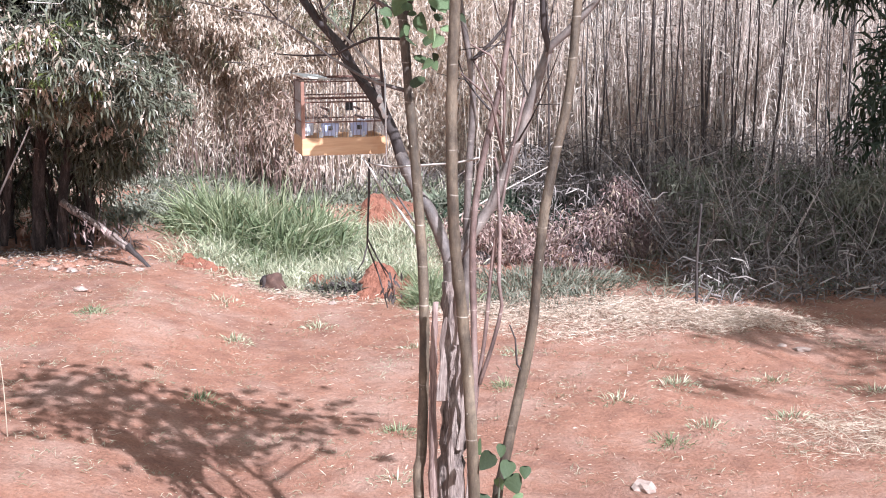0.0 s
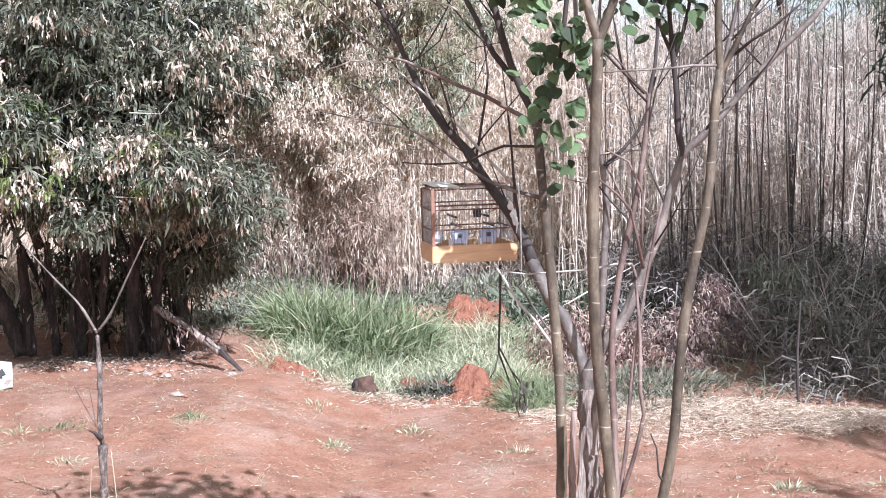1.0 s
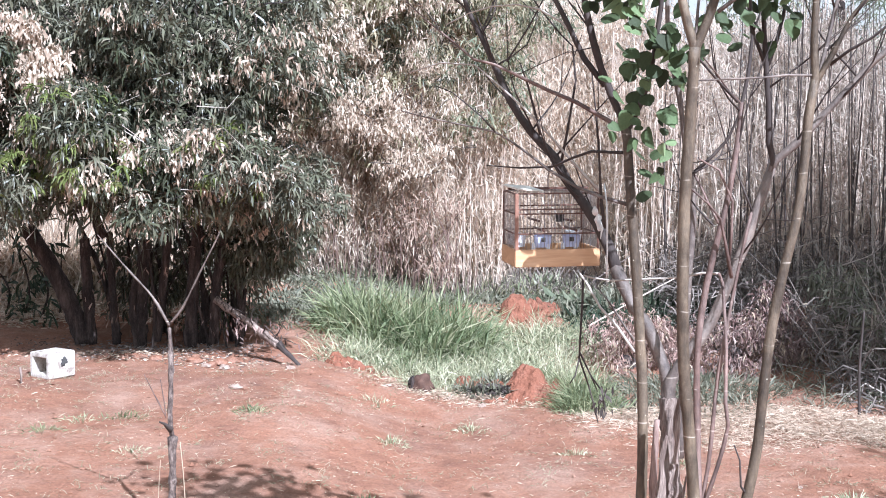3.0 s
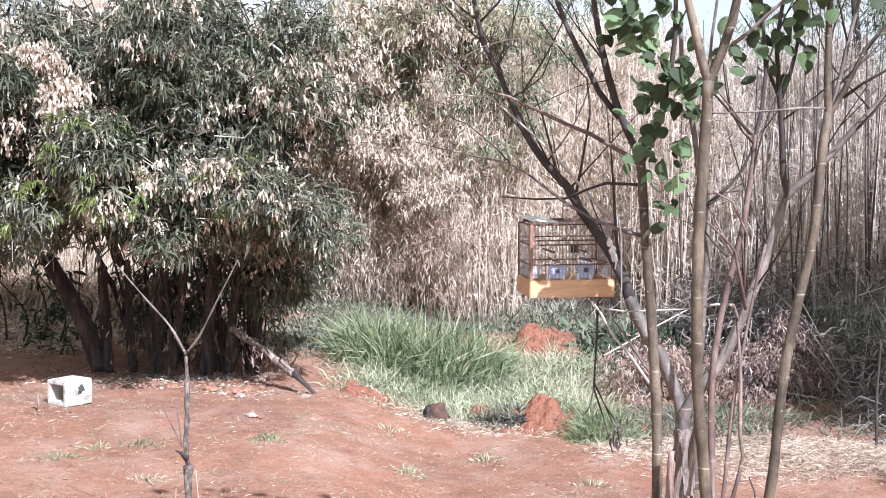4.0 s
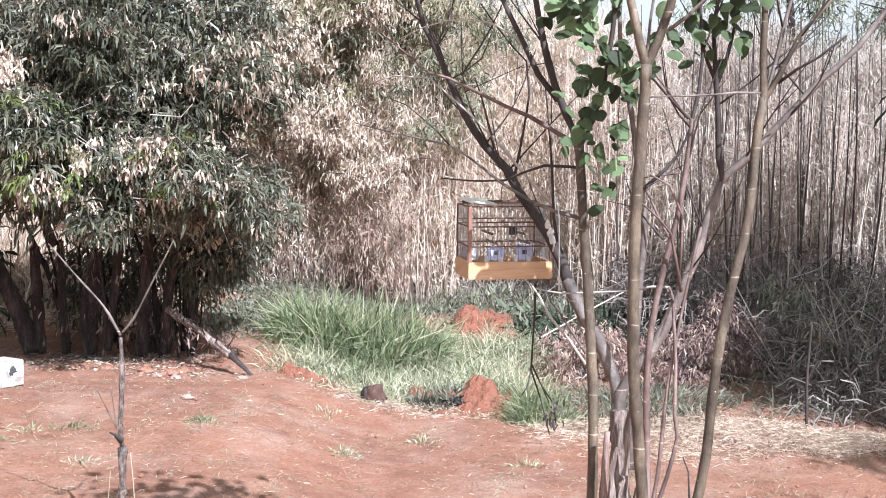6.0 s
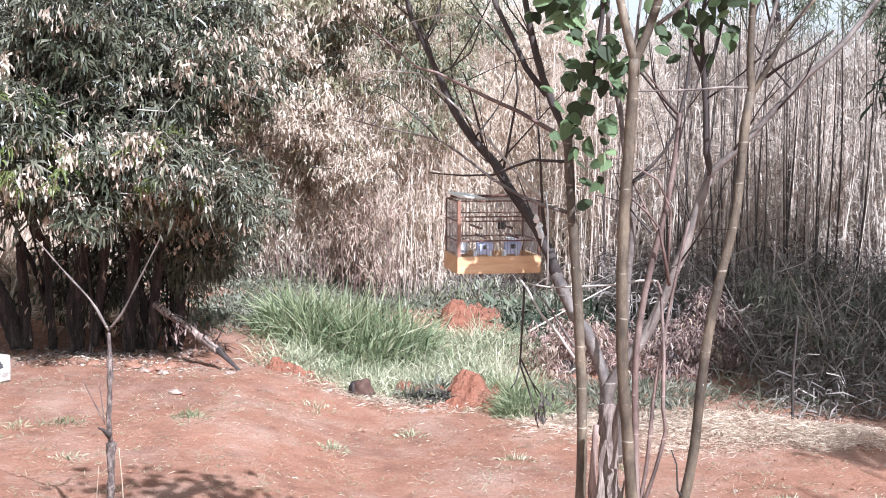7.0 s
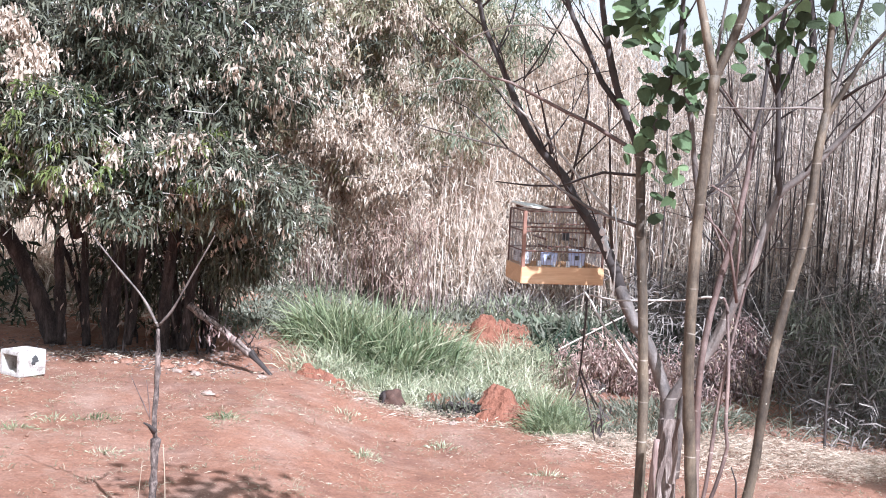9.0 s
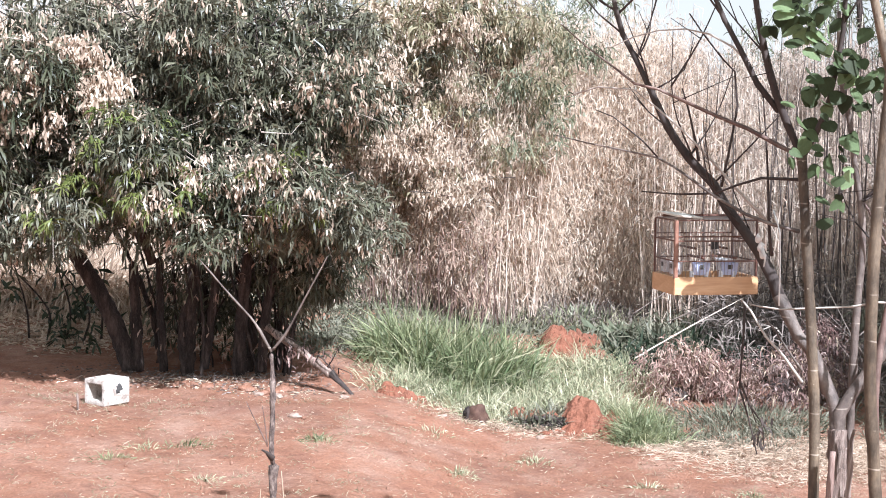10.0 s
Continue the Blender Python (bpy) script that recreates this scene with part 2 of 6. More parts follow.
WEED = foliage("weed_leaf", [(0.0, (0.06, 0.068, 0.042)), (0.5, (0.148, 0.148, 0.104)), (1.0, (0.32, 0.30, 0.22))], 0.5, 0.2, 2.0)
SPRIG = foliage("dry_sprig", [(0.0, (0.12, 0.12, 0.06)), (0.5, (0.30, 0.25, 0.16)), (1.0, (0.52, 0.44, 0.32))], 0.7, 0.2, 3.0)
STRAW_PALE = foliage("pale_straw", [(0.0, (0.20, 0.13, 0.09)), (0.35, (0.43, 0.305, 0.215)), (0.8, (0.64, 0.50, 0.375)), (1.0, (0.80, 0.69, 0.55))], 0.75, 0.2, 3.0)
STRAW = foliage("straw", [(0.0, (0.24, 0.16, 0.11)), (0.5, (0.43, 0.32, 0.225)), (1.0, (0.68, 0.57, 0.43))], 0.75, 0.15, 2.0)
PILE = foliage("withered_leaf", [(0.0, (0.05, 0.027, 0.022)), (0.35, (0.19, 0.087, 0.073)), (0.8, (0.39, 0.225, 0.185)), (1.0, (0.66, 0.53, 0.44))], 0.6, 0.12, 4.0, 0.4)
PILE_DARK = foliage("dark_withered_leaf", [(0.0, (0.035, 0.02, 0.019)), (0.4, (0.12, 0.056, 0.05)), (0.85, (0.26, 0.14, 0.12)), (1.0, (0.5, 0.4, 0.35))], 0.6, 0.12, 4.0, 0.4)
CONCRETE = surface("concrete", [(0.36, (0.16, 0.115, 0.09)), (0.46, (0.42, 0.37, 0.325)), (0.56, (0.55, 0.505, 0.455)), (0.75, (0.63, 0.59, 0.545))], 11, 0.9, 0.7, 0.004)
STAIN = surface("black_stain", [(0.3, (0.03, 0.03, 0.03)), (0.7, (0.09, 0.085, 0.08))], 40, 0.8)
STONE = surface("pale_stone", [(0.3, (0.24, 0.155, 0.115)), (0.7, (0.42, 0.33, 0.27))], 16, 0.85, 0.6, 0.005)
WOOD_TRAY = surface("orange_wood", [(0.3, (0.44, 0.24, 0.12)), (0.55, (0.60, 0.37, 0.20)), (0.75, (0.72, 0.50, 0.31))], 9, 0.38, 0.2, 0.002, (0.25, 1, 3))
WOOD_RED = surface("red_brown_wood", [(0.3, (0.16, 0.075, 0.05)), (0.7, (0.36, 0.19, 0.13))], 20, 0.5, 0.2, 0.002)
WOOD_DARK = surface("brown_wood", [(0.3, (0.06, 0.028, 0.02)), (0.7, (0.19, 0.092, 0.065))], 20, 0.5, 0.2, 0.002)
WOOD_PALE = surface("pale_board", [(0.3, (0.6, 0.54, 0.45)), (0.7, (0.8, 0.76, 0.68))], 20, 0.6, 0.2, 0.002)
WIRE = surface("galvanised_wire", [(0.3, (0.22, 0.2, 0.19)), (0.7, (0.4, 0.37, 0.35))], 30, 0.4, 0.1, 0.001, metal=0.7)
CUP_WHITE = surface("white_plastic", [(0.3, (0.68, 0.69, 0.73)), (0.7, (0.82, 0.83, 0.85))], 12, 0.35, 0.05, 0.001)
CUP_BLUE = surface("blue_plastic", [(0.3, (0.36, 0.41, 0.62)), (0.7, (0.55, 0.59, 0.74))], 12, 0.3, 0.05, 0.001)
CORD = surface("white_cord", [(0.3, (0.62, 0.58, 0.54)), (0.7, (0.82, 0.79, 0.75))], 60, 0.8, 0.3, 0.001)
CLAY = surface("brown_stump", [(0.3, (0.04, 0.02, 0.014)), (0.6, (0.095, 0.048, 0.032)), (0.8, (0.18, 0.10, 0.07))], 25, 0.85, 0.7, 0.006)

# ---- mesh tools ----
rng = np.random.default_rng(7)


def smoothstep(t):
    t = np.clip(t, 0.0, 1.0)
    return t * t * (3 - 2 * t)


def ground_height(x, y):
    """The yard: a low terrace on one side, a hollow on the other, a bank behind."""
    x, y = np.asarray(x, float), np.asarray(y, float)
    z = -0.165 + 0.22 * smoothstep((0.15 - x) / 1.2) + 0.05 * np.clip(-x - 1.6, 0, 3)
    z = z + 0.24 * smoothstep((y - 9.8) / 2.6)
    z = z + 0.14 * smoothstep((y - 9.4) / 3.5) * smoothstep((x - 2.2) / 2.5)
    fade = smoothstep((40 - np.hypot(x, y)) / 20)
    z = z + fade * (0.012 * np.sin(3.1 * x + 1.7 * np.sin(2.3 * y)) + 0.010 * np.sin(4.7 * y + 2.1 * np.sin(1.9 * x)))
    z = z + fade * (0.006 * np.sin(11.3 * x + 5 * np.sin(3.7 * y)) * np.sin(9.1 * y + 4 * np.sin(4.3 * x)))
    return z


def mesh_of(name, verts, faces, material, smooth=False):
    me = bpy.data.meshes.new(name)
    me.from_pydata(np.asarray(verts).tolist(), [], faces)
    me.materials.append(material)
    if smooth:
        me.shade_smooth()
    me.update()
    return me


def thing(name, label, category, at=(0, 0, 0), group="", kind=""):
    ob = new(name)
    ob.empty_display_size = 0.1
    ob.matrix_world = pose(*at)
    return tagged(ob, label, category, group, kind)


def piece(name, me, parent, label="", kind=""):
    """Links a mesh whose vertices are in world metres as one part of a thing that is not turned."""
    ob = new(name, me)
    ob.parent = parent
    org = Vector((0, 0, 0))
    up = parent
    while up is not None:
        org += up.location
        up = up.parent
    ob.location = -org
    return tagged(ob, label, kind=kind)


def unit(v):
    return v / np.maximum(np.linalg.norm(v, axis=-1, keepdims=True), 1e-9)


def blades(p, d, length, width, droop):
    """Leaf blades: a quad and a tip triangle each. Arrays of root, way, length, width and droop."""
    n = len(p)
    length, width, droop = (np.broadcast_to(v, n)[:, None] for v in (length, width, droop))
    d = unit(d)
    side = unit(np.cross(d, rng.normal(size=(n, 3)))) * width / 2
    down = np.array([0, 0, -1.0])
    mid = p + d * length * 0.55 + down * droop * length * 0.18
    tip = p + d * length + down * droop * length
    tip = p + unit(tip - p) * length
    v = np.stack([p - side * 0.5, p + side * 0.5, mid + side, mid - side, tip], 1).reshape(-1, 3)
    return v, n


def blade_mesh(name, sets, material):
    vs = np.concatenate([s[0] for s in sets])
    n = sum(s[1] for s in sets)
    i = np.arange(n)[:, None] * 5
    quads = (i + np.array([0, 1, 2, 3])).astype(np.int32)
    tris = (i + np.array([3, 2, 4])).astype(np.int32)
    me = bpy.data.meshes.new(name)
    me.vertices.add(len(vs))
    me.vertices.foreach_set("co", vs.astype(np.float32).ravel())
    me.loops.add(7 * n)
    me.loops.foreach_set("vertex_index", np.concatenate([quads, tris], 1).ravel())
    me.polygons.add(2 * n)
    starts = (np.arange(n)[:, None] * 7 + np.array([0, 4])).ravel().astype(np.int32)
    me.polygons.foreach_set("loop_start", starts)
    me.materials.append(material)
    me.update(calc_edges=True)
    me.validate()
    return me


def spline(points, step):
    """Points along a smooth curve through the given ones."""
    p = np.array(points, float)
    if len(p) == 2:
        p = np.array([p[0], (p[0] + p[1]) / 2, p[1]])
    ext = np.vstack([2 * p[0] - p[1], p, 2 * p[-1] - p[-2]])
    out = []
    for k in range(1, len(ext) - 2):
        a, b, c, e = ext[k - 1 : k + 3]
        n = max(1, int(np.linalg.norm(c - b) / step))
        for t in np.arange(n) / n:
            out.append(0.5 * (2 * b + (c - a) * t + (2 * a - 5 * b + 4 * c - e) * t**2 + (3 * b - a - 3 * c + e) * t**3))
    out.append(p[-1])
    return np.array(out)


def tube(points, r0, r1, step=0.05, sides=8, rough=0.08, knots=0.0, cap=0.8):
    """A tapering, slightly uneven limb along a smooth curve, closed at its ends. Returns vertices and faces."""
    c = spline(points, step)
    n = len(c)
    t = unit(np.gradient(c, axis=0))
    ref = np.array([0.13, 0.97, 0.2])
    a = unit(np.cross(t, ref))
    b = np.cross(t, a)
    r = np.linspace(r0, r1, n) * (1 + rough * rng.normal(size=n) * 0.5)
    if knots:
        r = r * (1 + knots * (rng.random(n) > 0.85))
    ang = np.linspace(0, 2 * np.pi, sides, endpoint=False)
    wob = 1 + rough * rng.normal(size=(n, sides)) * 0.6
    ring = c[:, None] + (np.cos(ang)[None, :, None] * a[:, None] + np.sin(ang)[None, :, None] * b[:, None]) * (r[:, None] * wob)[..., None]
    v = np.vstack([ring.reshape(-1, 3), c[0] - t[0] * r[0] * 0.3, c[-1] + t[-1] * r[-1] * cap])
    f = []
    for k in range(n - 1):
        for s in range(sides):
            s2 = (s + 1) % sides
            f.append((k * sides + s, k * sides + s2, (k + 1) * sides + s2, (k + 1) * sides + s))
    for s in range(sides):
        s2 = (s + 1) % sides
        f.append((n * sides, s2, s))
        f.append((n * sides + 1, (n - 1) * sides + s, (n - 1) * sides + s2))
    return v, f


def joined(parts):
    vs, fs, k = [], [], 0
    for v, f in parts:
        vs.append(np.asarray(v, float))
        fs += [tuple(i + k for i in q) for q in f]
        k += len(v)
    return np.vstack(vs), fs


def limb(name, parent, points, r0, r1, material, label="", **kw):
    return piece(name, mesh_of(name, *tube(points, r0, r1, **kw), material, True), parent, label)


def box_part(name, size, at, material, parent, label="", bevel=0.002, turn=(0, 0, 0)):
    """A box with rounded edges, in its parent's own axes."""
    bm = bmesh.new()
    bmesh.ops.create_cube(bm, size=1)
    bmesh.ops.scale(bm, vec=size, verts=bm.verts)
    bmesh.ops.bevel(bm, geom=bm.edges[:], offset=bevel, segments=2, affect="EDGES")
    me = bpy.data.meshes.new(name)
    bm.to_mesh(me)
    bm.free()
    me.materials.append(material)
    ob = new(name, me)
    ob.parent = parent
    ob.matrix_local = pose(*at, *turn)
    return tagged(ob, label)


def lump(name, size, material, seed, rough=0.25, sub=3, flat=0.35):
    """A stone or clod: a lumpy ball, flattened below."""
    bm = bmesh.new()
    bmesh.ops.create_icosphere(bm, subdivisions=sub, radius=1)
    for v in bm.verts:
        q = v.co * 1.3 + Vector((seed * 7.3, seed * 3.1, seed))
        k = 1 + rough * noise.noise(q) + rough * 0.5 * noise.noise(q * 2.7) + rough * 0.3 * noise.noise(q * 6.1) + rough * 0.2 * noise.noise(q * 15)
        v.co = v.co * k
        v.co.z = max(v.co.z, -flat)
        v.co = Vector((v.co.x * size[0], v.co.y * size[1], v.co.z * size[2]))
    me = bpy.data.meshes.new(name)
    bm.to_mesh(me)
    bm.free()
    me.materials.append(material)
    if sub > 2:
        me.shade_smooth()
    return me


# ---- ground ----
def ground_sheet():
    xs = np.unique(np.round(np.concatenate([np.linspace(-400, -40, 10), np.linspace(-40, -6, 30), np.arange(-6, 7, 0.07), np.linspace(7, 40, 30), np.linspace(40, 400, 10)]), 3))
    ys = np.unique(np.round(np.concatenate([np.linspace(-60, -3, 16), np.linspace(-3, 3, 20), np.arange(3, 12, 0.06), np.linspace(12, 40, 50), np.linspace(40, 600, 12)]), 3))
    gx, gy = np.meshgrid(xs, ys)
    gz = ground_height(gx, gy)
    near = (np.abs(gx) < 7) & (gy > 3) & (gy < 12)
    gz = gz + near * rng.normal(size=gx.shape) * 0.0035
    v = np.stack([gx, gy, gz], -1).reshape(-1, 3)
    nx = len(xs)
    k = np.arange(len(ys) - 1)[:, None] * nx + np.arange(nx - 1)
    f = np.stack([k, k + 1, k + 1 + nx, k + nx], -1).reshape(-1, 4).tolist()
    ob = new("ground", mesh_of("ground", v, f, SOIL, True))
    tagged(ob, "bare red earth yard sloping down to one side", "ground", kind="structure")


ground_sheet()


def on_ground(x, y, up=0.0):
    return (x, y, float(ground_height(x, y)) + up)

# ---- the young tree that carries the cage ----
tree = thing("sapling_tree", "many-stemmed young tree with brown-olive stems and few heart leaves", "tree", on_ground(0.8, 3.2))
limb("trunk", tree, [(0.8, 3.25, -0.2), (0.772, 3.3, 0.4), (0.78, 3.315, 0.619), (0.777, 3.33, 0.833), (0.779, 3.345, 0.972), (0.776, 3.36, 1.076)], 0.056, 0.03, BARK_OLD, "old split trunk with peeling grey bark", sides=14, rough=0.22, step=0.03)
limb("stem", tree, [(0.72, 3.24, -0.2), (0.668, 3.28, 0.412), (0.677, 3.285, 0.558), (0.684, 3.29, 0.704), (0.689, 3.295, 0.854), (0.69, 3.299, 1.004), (0.687, 3.301, 1.145), (0.68, 3.306, 1.276), (0.672, 3.311, 1.409), (0.661, 3.316, 1.554), (0.649, 3.322, 1.714), (0.638, 3.327, 1.881)], 0.0175, 0.0135, BARK_YOUNG, sides=10, rough=0.05, knots=0.06, step=0.03)
limb("stem", tree, [(0.84, 3.14, -0.2), (0.821, 3.1, 0.446), (0.815, 3.095, 0.616), (0.806, 3.09, 0.782), (0.795, 3.085, 0.937), (0.783, 3.081, 1.061), (0.772, 3.077, 1.163), (0.762, 3.071, 1.277), (0.757, 3.063, 1.418), (0.755, 3.054, 1.573), (0.757, 3.046, 1.725), (0.763, 3.037, 1.867), (0.768, 3.029, 1.99), (0.771, 3.02, 2.098)], 0.0185, 0.015, BARK_YOUNG, sides=10, rough=0.05, knots=0.06, step=0.03)
limb("stem", tree, [(0.86, 3.19, -0.2), (0.898, 3.2, 0.402), (0.916, 3.204, 0.504), (0.939, 3.208, 0.622), (0.967, 3.212, 0.752), (0.994, 3.216, 0.878), (1.012, 3.219, 0.986), (1.02, 3.22, 1.087), (1.03, 3.22, 1.2), (1.044, 3.22, 1.317), (1.063, 3.221, 1.424), (1.083, 3.221, 1.52), (1.103, 3.221, 1.608), (1.117, 3.221, 1.698), (1.125, 3.221, 1.793), (1.132, 3.222, 1.885), (1.14, 3.222, 1.96), (1.15, 3.222, 2.018)], 0.0175, 0.013, BARK_YOUNG, sides=10, rough=0.05, knots=0.06, step=0.03)
limb("stem", tree, [(0.785, 3.33, 0.84), (0.784, 3.35, 1.02), (0.779, 3.36, 1.126), (0.812, 3.36, 1.182), (0.854, 3.361, 1.24), (0.899, 3.361, 1.305), (0.936, 3.362, 1.39), (0.968, 3.362, 1.475), (1, 3.363, 1.546), (1.022, 3.363, 1.626), (1.05, 3.364, 1.707), (1.079, 3.364, 1.79)], 0.022, 0.0135, BARK_GREY, sides=10, rough=0.08, knots=0.08)
limb("stem", tree, [(0.819, 3.4, 0.885), (0.827, 3.405, 1.065), (0.832, 3.41, 1.207), (0.837, 3.415, 1.365), (0.848, 3.42, 1.521), (0.854, 3.425, 1.641), (0.843, 3.43, 1.76), (0.823, 3.435, 1.878), (0.811, 3.44, 1.978), (0.778, 3.445, 2.126), (0.771, 3.45, 2.305)], 0.014, 0.006, BARK_GREY, sides=10, rough=0.08, knots=0.08)
limb("stem", tree, [(0.777, 3.33, 0.84), (0.776, 3.355, 1.02), (0.774, 3.38, 1.138), (0.757, 3.406, 1.193), (0.72, 3.432, 1.293), (0.683, 3.458, 1.34), (0.654, 3.484, 1.407), (0.635, 3.511, 1.456)], 0.021, 0.0185, BARK_GREY, sides=10, rough=0.1, knots=0.08, step=0.03)
limb("stem", tree, [(0.635, 3.511, 1.456), (0.617, 3.537, 1.515), (0.584, 3.563, 1.588), (0.542, 3.589, 1.652), (0.49, 3.615, 1.726), (0.456, 3.641, 1.793), (0.382, 3.667, 1.874), (0.318, 3.693, 1.973), (0.269, 3.719, 2.083), (0.224, 3.746, 2.185), (0.183, 3.772, 2.269), (0.165, 3.798, 2.345), (0.146, 3.824, 2.449), (0.113, 3.85, 2.601)], 0.0185, 0.004, BARK_DARK, sides=10, rough=0.08, knots=0.08)
limb("stem", tree, [(0.812, 3.092, 0.7), (0.825, 3.13, 0.784), (0.828, 3.163, 0.899), (0.829, 3.187, 1.02), (0.828, 3.2, 1.137), (0.829, 3.205, 1.245), (0.838, 3.21, 1.345), (0.854, 3.215, 1.44), (0.874, 3.22, 1.526), (0.894, 3.225, 1.604), (0.911, 3.23, 1.676), (0.925, 3.235, 1.747), (0.937, 3.24, 1.819), (0.946, 3.245, 1.889), (0.952, 3.25, 1.955)], 0.011, 0.008, BARK_RED, rough=0.08)
limb("stem", tree, [(0.815, 3.094, 0.66), (0.836, 3.15, 0.812), (0.857, 3.164, 0.929), (0.869, 3.175, 1.028), (0.878, 3.184, 1.123), (0.894, 3.195, 1.23), (0.916, 3.208, 1.344), (0.939, 3.222, 1.452), (0.962, 3.236, 1.551), (0.986, 3.25, 1.643)], 0.007, 0.004, BARK_RED, rough=0.08)
limb("stem", tree, [(0.84, 3.14, 0.815), (0.88, 3.145, 0.933), (0.908, 3.15, 1.049), (0.899, 3.15, 1.115), (0.906, 3.18, 1.255), (0.904, 3.21, 1.38), (0.906, 3.24, 1.44), (0.901, 3.27, 1.466)], 0.0065, 0.0045, BARK_RED, rough=0.08)
limb("branch", tree, [(0.77, 3.024, 2.055), (0.771, 3.02, 2.098), (0.751, 3.016, 2.157), (0.728, 3.012, 2.245), (0.707, 3.008, 2.326), (0.685, 3.004, 2.442), (0.668, 3, 2.587)], 0.0135, 0.006, BARK_YOUNG)
limb("branch", tree, [(0.77, 3.024, 2.055), (0.772, 3.02, 2.098), (0.802, 3.012, 2.167), (0.829, 3.004, 2.252), (0.842, 2.996, 2.324), (0.851, 2.988, 2.439), (0.868, 2.98, 2.597)], 0.015, 0.006, BARK_YOUNG)
limb("branch", tree, [(1.067, 3.364, 1.757), (1.074, 3.36, 1.785), (1.058, 3.352, 1.844), (1.052, 3.345, 1.96), (1.041, 3.338, 2.066), (1.032, 3.33, 2.155), (1.026, 3.322, 2.22), (1.034, 3.315, 2.3), (1.046, 3.307, 2.379), (1.049, 3.3, 2.521)], 0.011, 0.004, BARK_DARK)
limb("branch", tree, [(1.067, 3.364, 1.757), (1.081, 3.36, 1.79), (1.13, 3.35, 1.831), (1.188, 3.34, 1.894), (1.241, 3.33, 1.956), (1.293, 3.32, 2.016), (1.345, 3.31, 2.076), (1.444, 3.3, 2.169), (1.6, 3.3, 2.4), (1.72, 3.32, 2.75)], 0.012, 0.005, BARK_GREY)
limb("branch", tree, [(1.146, 3.222, 1.995), (1.15, 3.22, 2.018), (1.143, 3.216, 2.116), (1.143, 3.212, 2.226), (1.143, 3.208, 2.35), (1.149, 3.204, 2.489), (1.16, 3.2, 2.657)], 0.012, 0.005, BARK_YOUNG)
limb("branch", tree, [(0.642, 3.325, 1.814), (0.637, 3.34, 1.88), (0.599, 3.349, 1.976), (0.566, 3.357, 2.059), (0.532, 3.366, 2.183), (0.509, 3.374, 2.307), (0.496, 3.383, 2.407), (0.47, 3.391, 2.555), (0.453, 3.4, 2.736)], 0.012, 0.005, BARK_DARK)
limb("branch", tree, [(1.146, 3.222, 1.995), (1.156, 3.22, 2.018), (1.19, 3.202, 2.087), (1.237, 3.185, 2.192), (1.281, 3.168, 2.249), (1.337, 3.15, 2.319)], 0.0095, 0.005, BARK_YOUNG)
limb("twig", tree, [(0.642, 3.325, 1.814), (0.627, 3.33, 1.885), (0.583, 3.377, 1.913), (0.504, 3.423, 1.961), (0.423, 3.47, 1.999), (0.34, 3.517, 2.042), (0.263, 3.563, 2.082), (0.199, 3.61, 2.101), (0.132, 3.657, 2.161), (0.059, 3.703, 2.222), (-0.016, 3.75, 2.295)], 0.008, 0.002, BARK_RED, sides=6, step=0.06)
limb("twig", tree, [(0.577, 3.36, 2.01), (0.519, 3.387, 2.09), (0.474, 3.414, 2.192), (0.432, 3.441, 2.278), (0.403, 3.469, 2.36), (0.379, 3.496, 2.456), (0.337, 3.523, 2.596), (0.329, 3.55, 2.737)], 0.009, 0.004, BARK_DARK, sides=6, step=0.06)
limb("twig", tree, [(0.642, 3.325, 1.814), (0.643, 3.33, 1.884), (0.673, 3.311, 1.951), (0.695, 3.293, 2.021), (0.71, 3.274, 2.12), (0.721, 3.256, 2.23), (0.719, 3.237, 2.355), (0.722, 3.219, 2.493), (0.733, 3.2, 2.628)], 0.009, 0.004, BARK_DARK, sides=6, step=0.06)
limb("twig", tree, [(0.165, 3.8, 2.345), (0.117, 3.825, 2.379), (0.066, 3.85, 2.434), (-0.001, 3.875, 2.512), (-0.058, 3.9, 2.628)], 0.004, 0.002, BARK_DARK, sides=6, step=0.06)
limb("twig", tree, [(0.172, 3.8, 2.336), (0.233, 3.783, 2.398), (0.269, 3.767, 2.46), (0.286, 3.75, 2.547)], 0.004, 0.002, BARK_DARK, sides=6, step=0.06)
limb("twig", tree, [(0.476, 3.62, 1.785), (0.489, 3.617, 1.853), (0.506, 3.614, 1.954), (0.518, 3.611, 2.034), (0.507, 3.609, 2.14), (0.468, 3.606, 2.178), (0.405, 3.603, 2.254), (0.361, 3.6, 2.315)], 0.0045, 0.002, BARK_DARK, sides=6, step=0.06)
limb("twig", tree, [(0.411, 3.65, 1.865), (0.392, 3.633, 1.937), (0.369, 3.617, 2.02), (0.344, 3.6, 2.087)], 0.005, 0.002, BARK_DARK, sides=6, step=0.06)
limb("twig", tree, [(0.641, 3.34, 1.664), (0.57, 3.385, 1.683), (0.507, 3.43, 1.709), (0.425, 3.475, 1.759), (0.359, 3.52, 1.812), (0.264, 3.565, 1.875), (0.168, 3.61, 1.896), (0.06, 3.655, 1.919), (-0.033, 3.7, 1.943)], 0.006, 0.002, BARK_GREY, sides=6, step=0.06)
limb("twig", tree, [(0.264, 3.55, 1.875), (0.22, 3.562, 1.924), (0.185, 3.575, 1.954), (0.132, 3.588, 1.998), (0.078, 3.6, 2.02)], 0.003, 0.0015, BARK_DARK, sides=6, step=0.06)
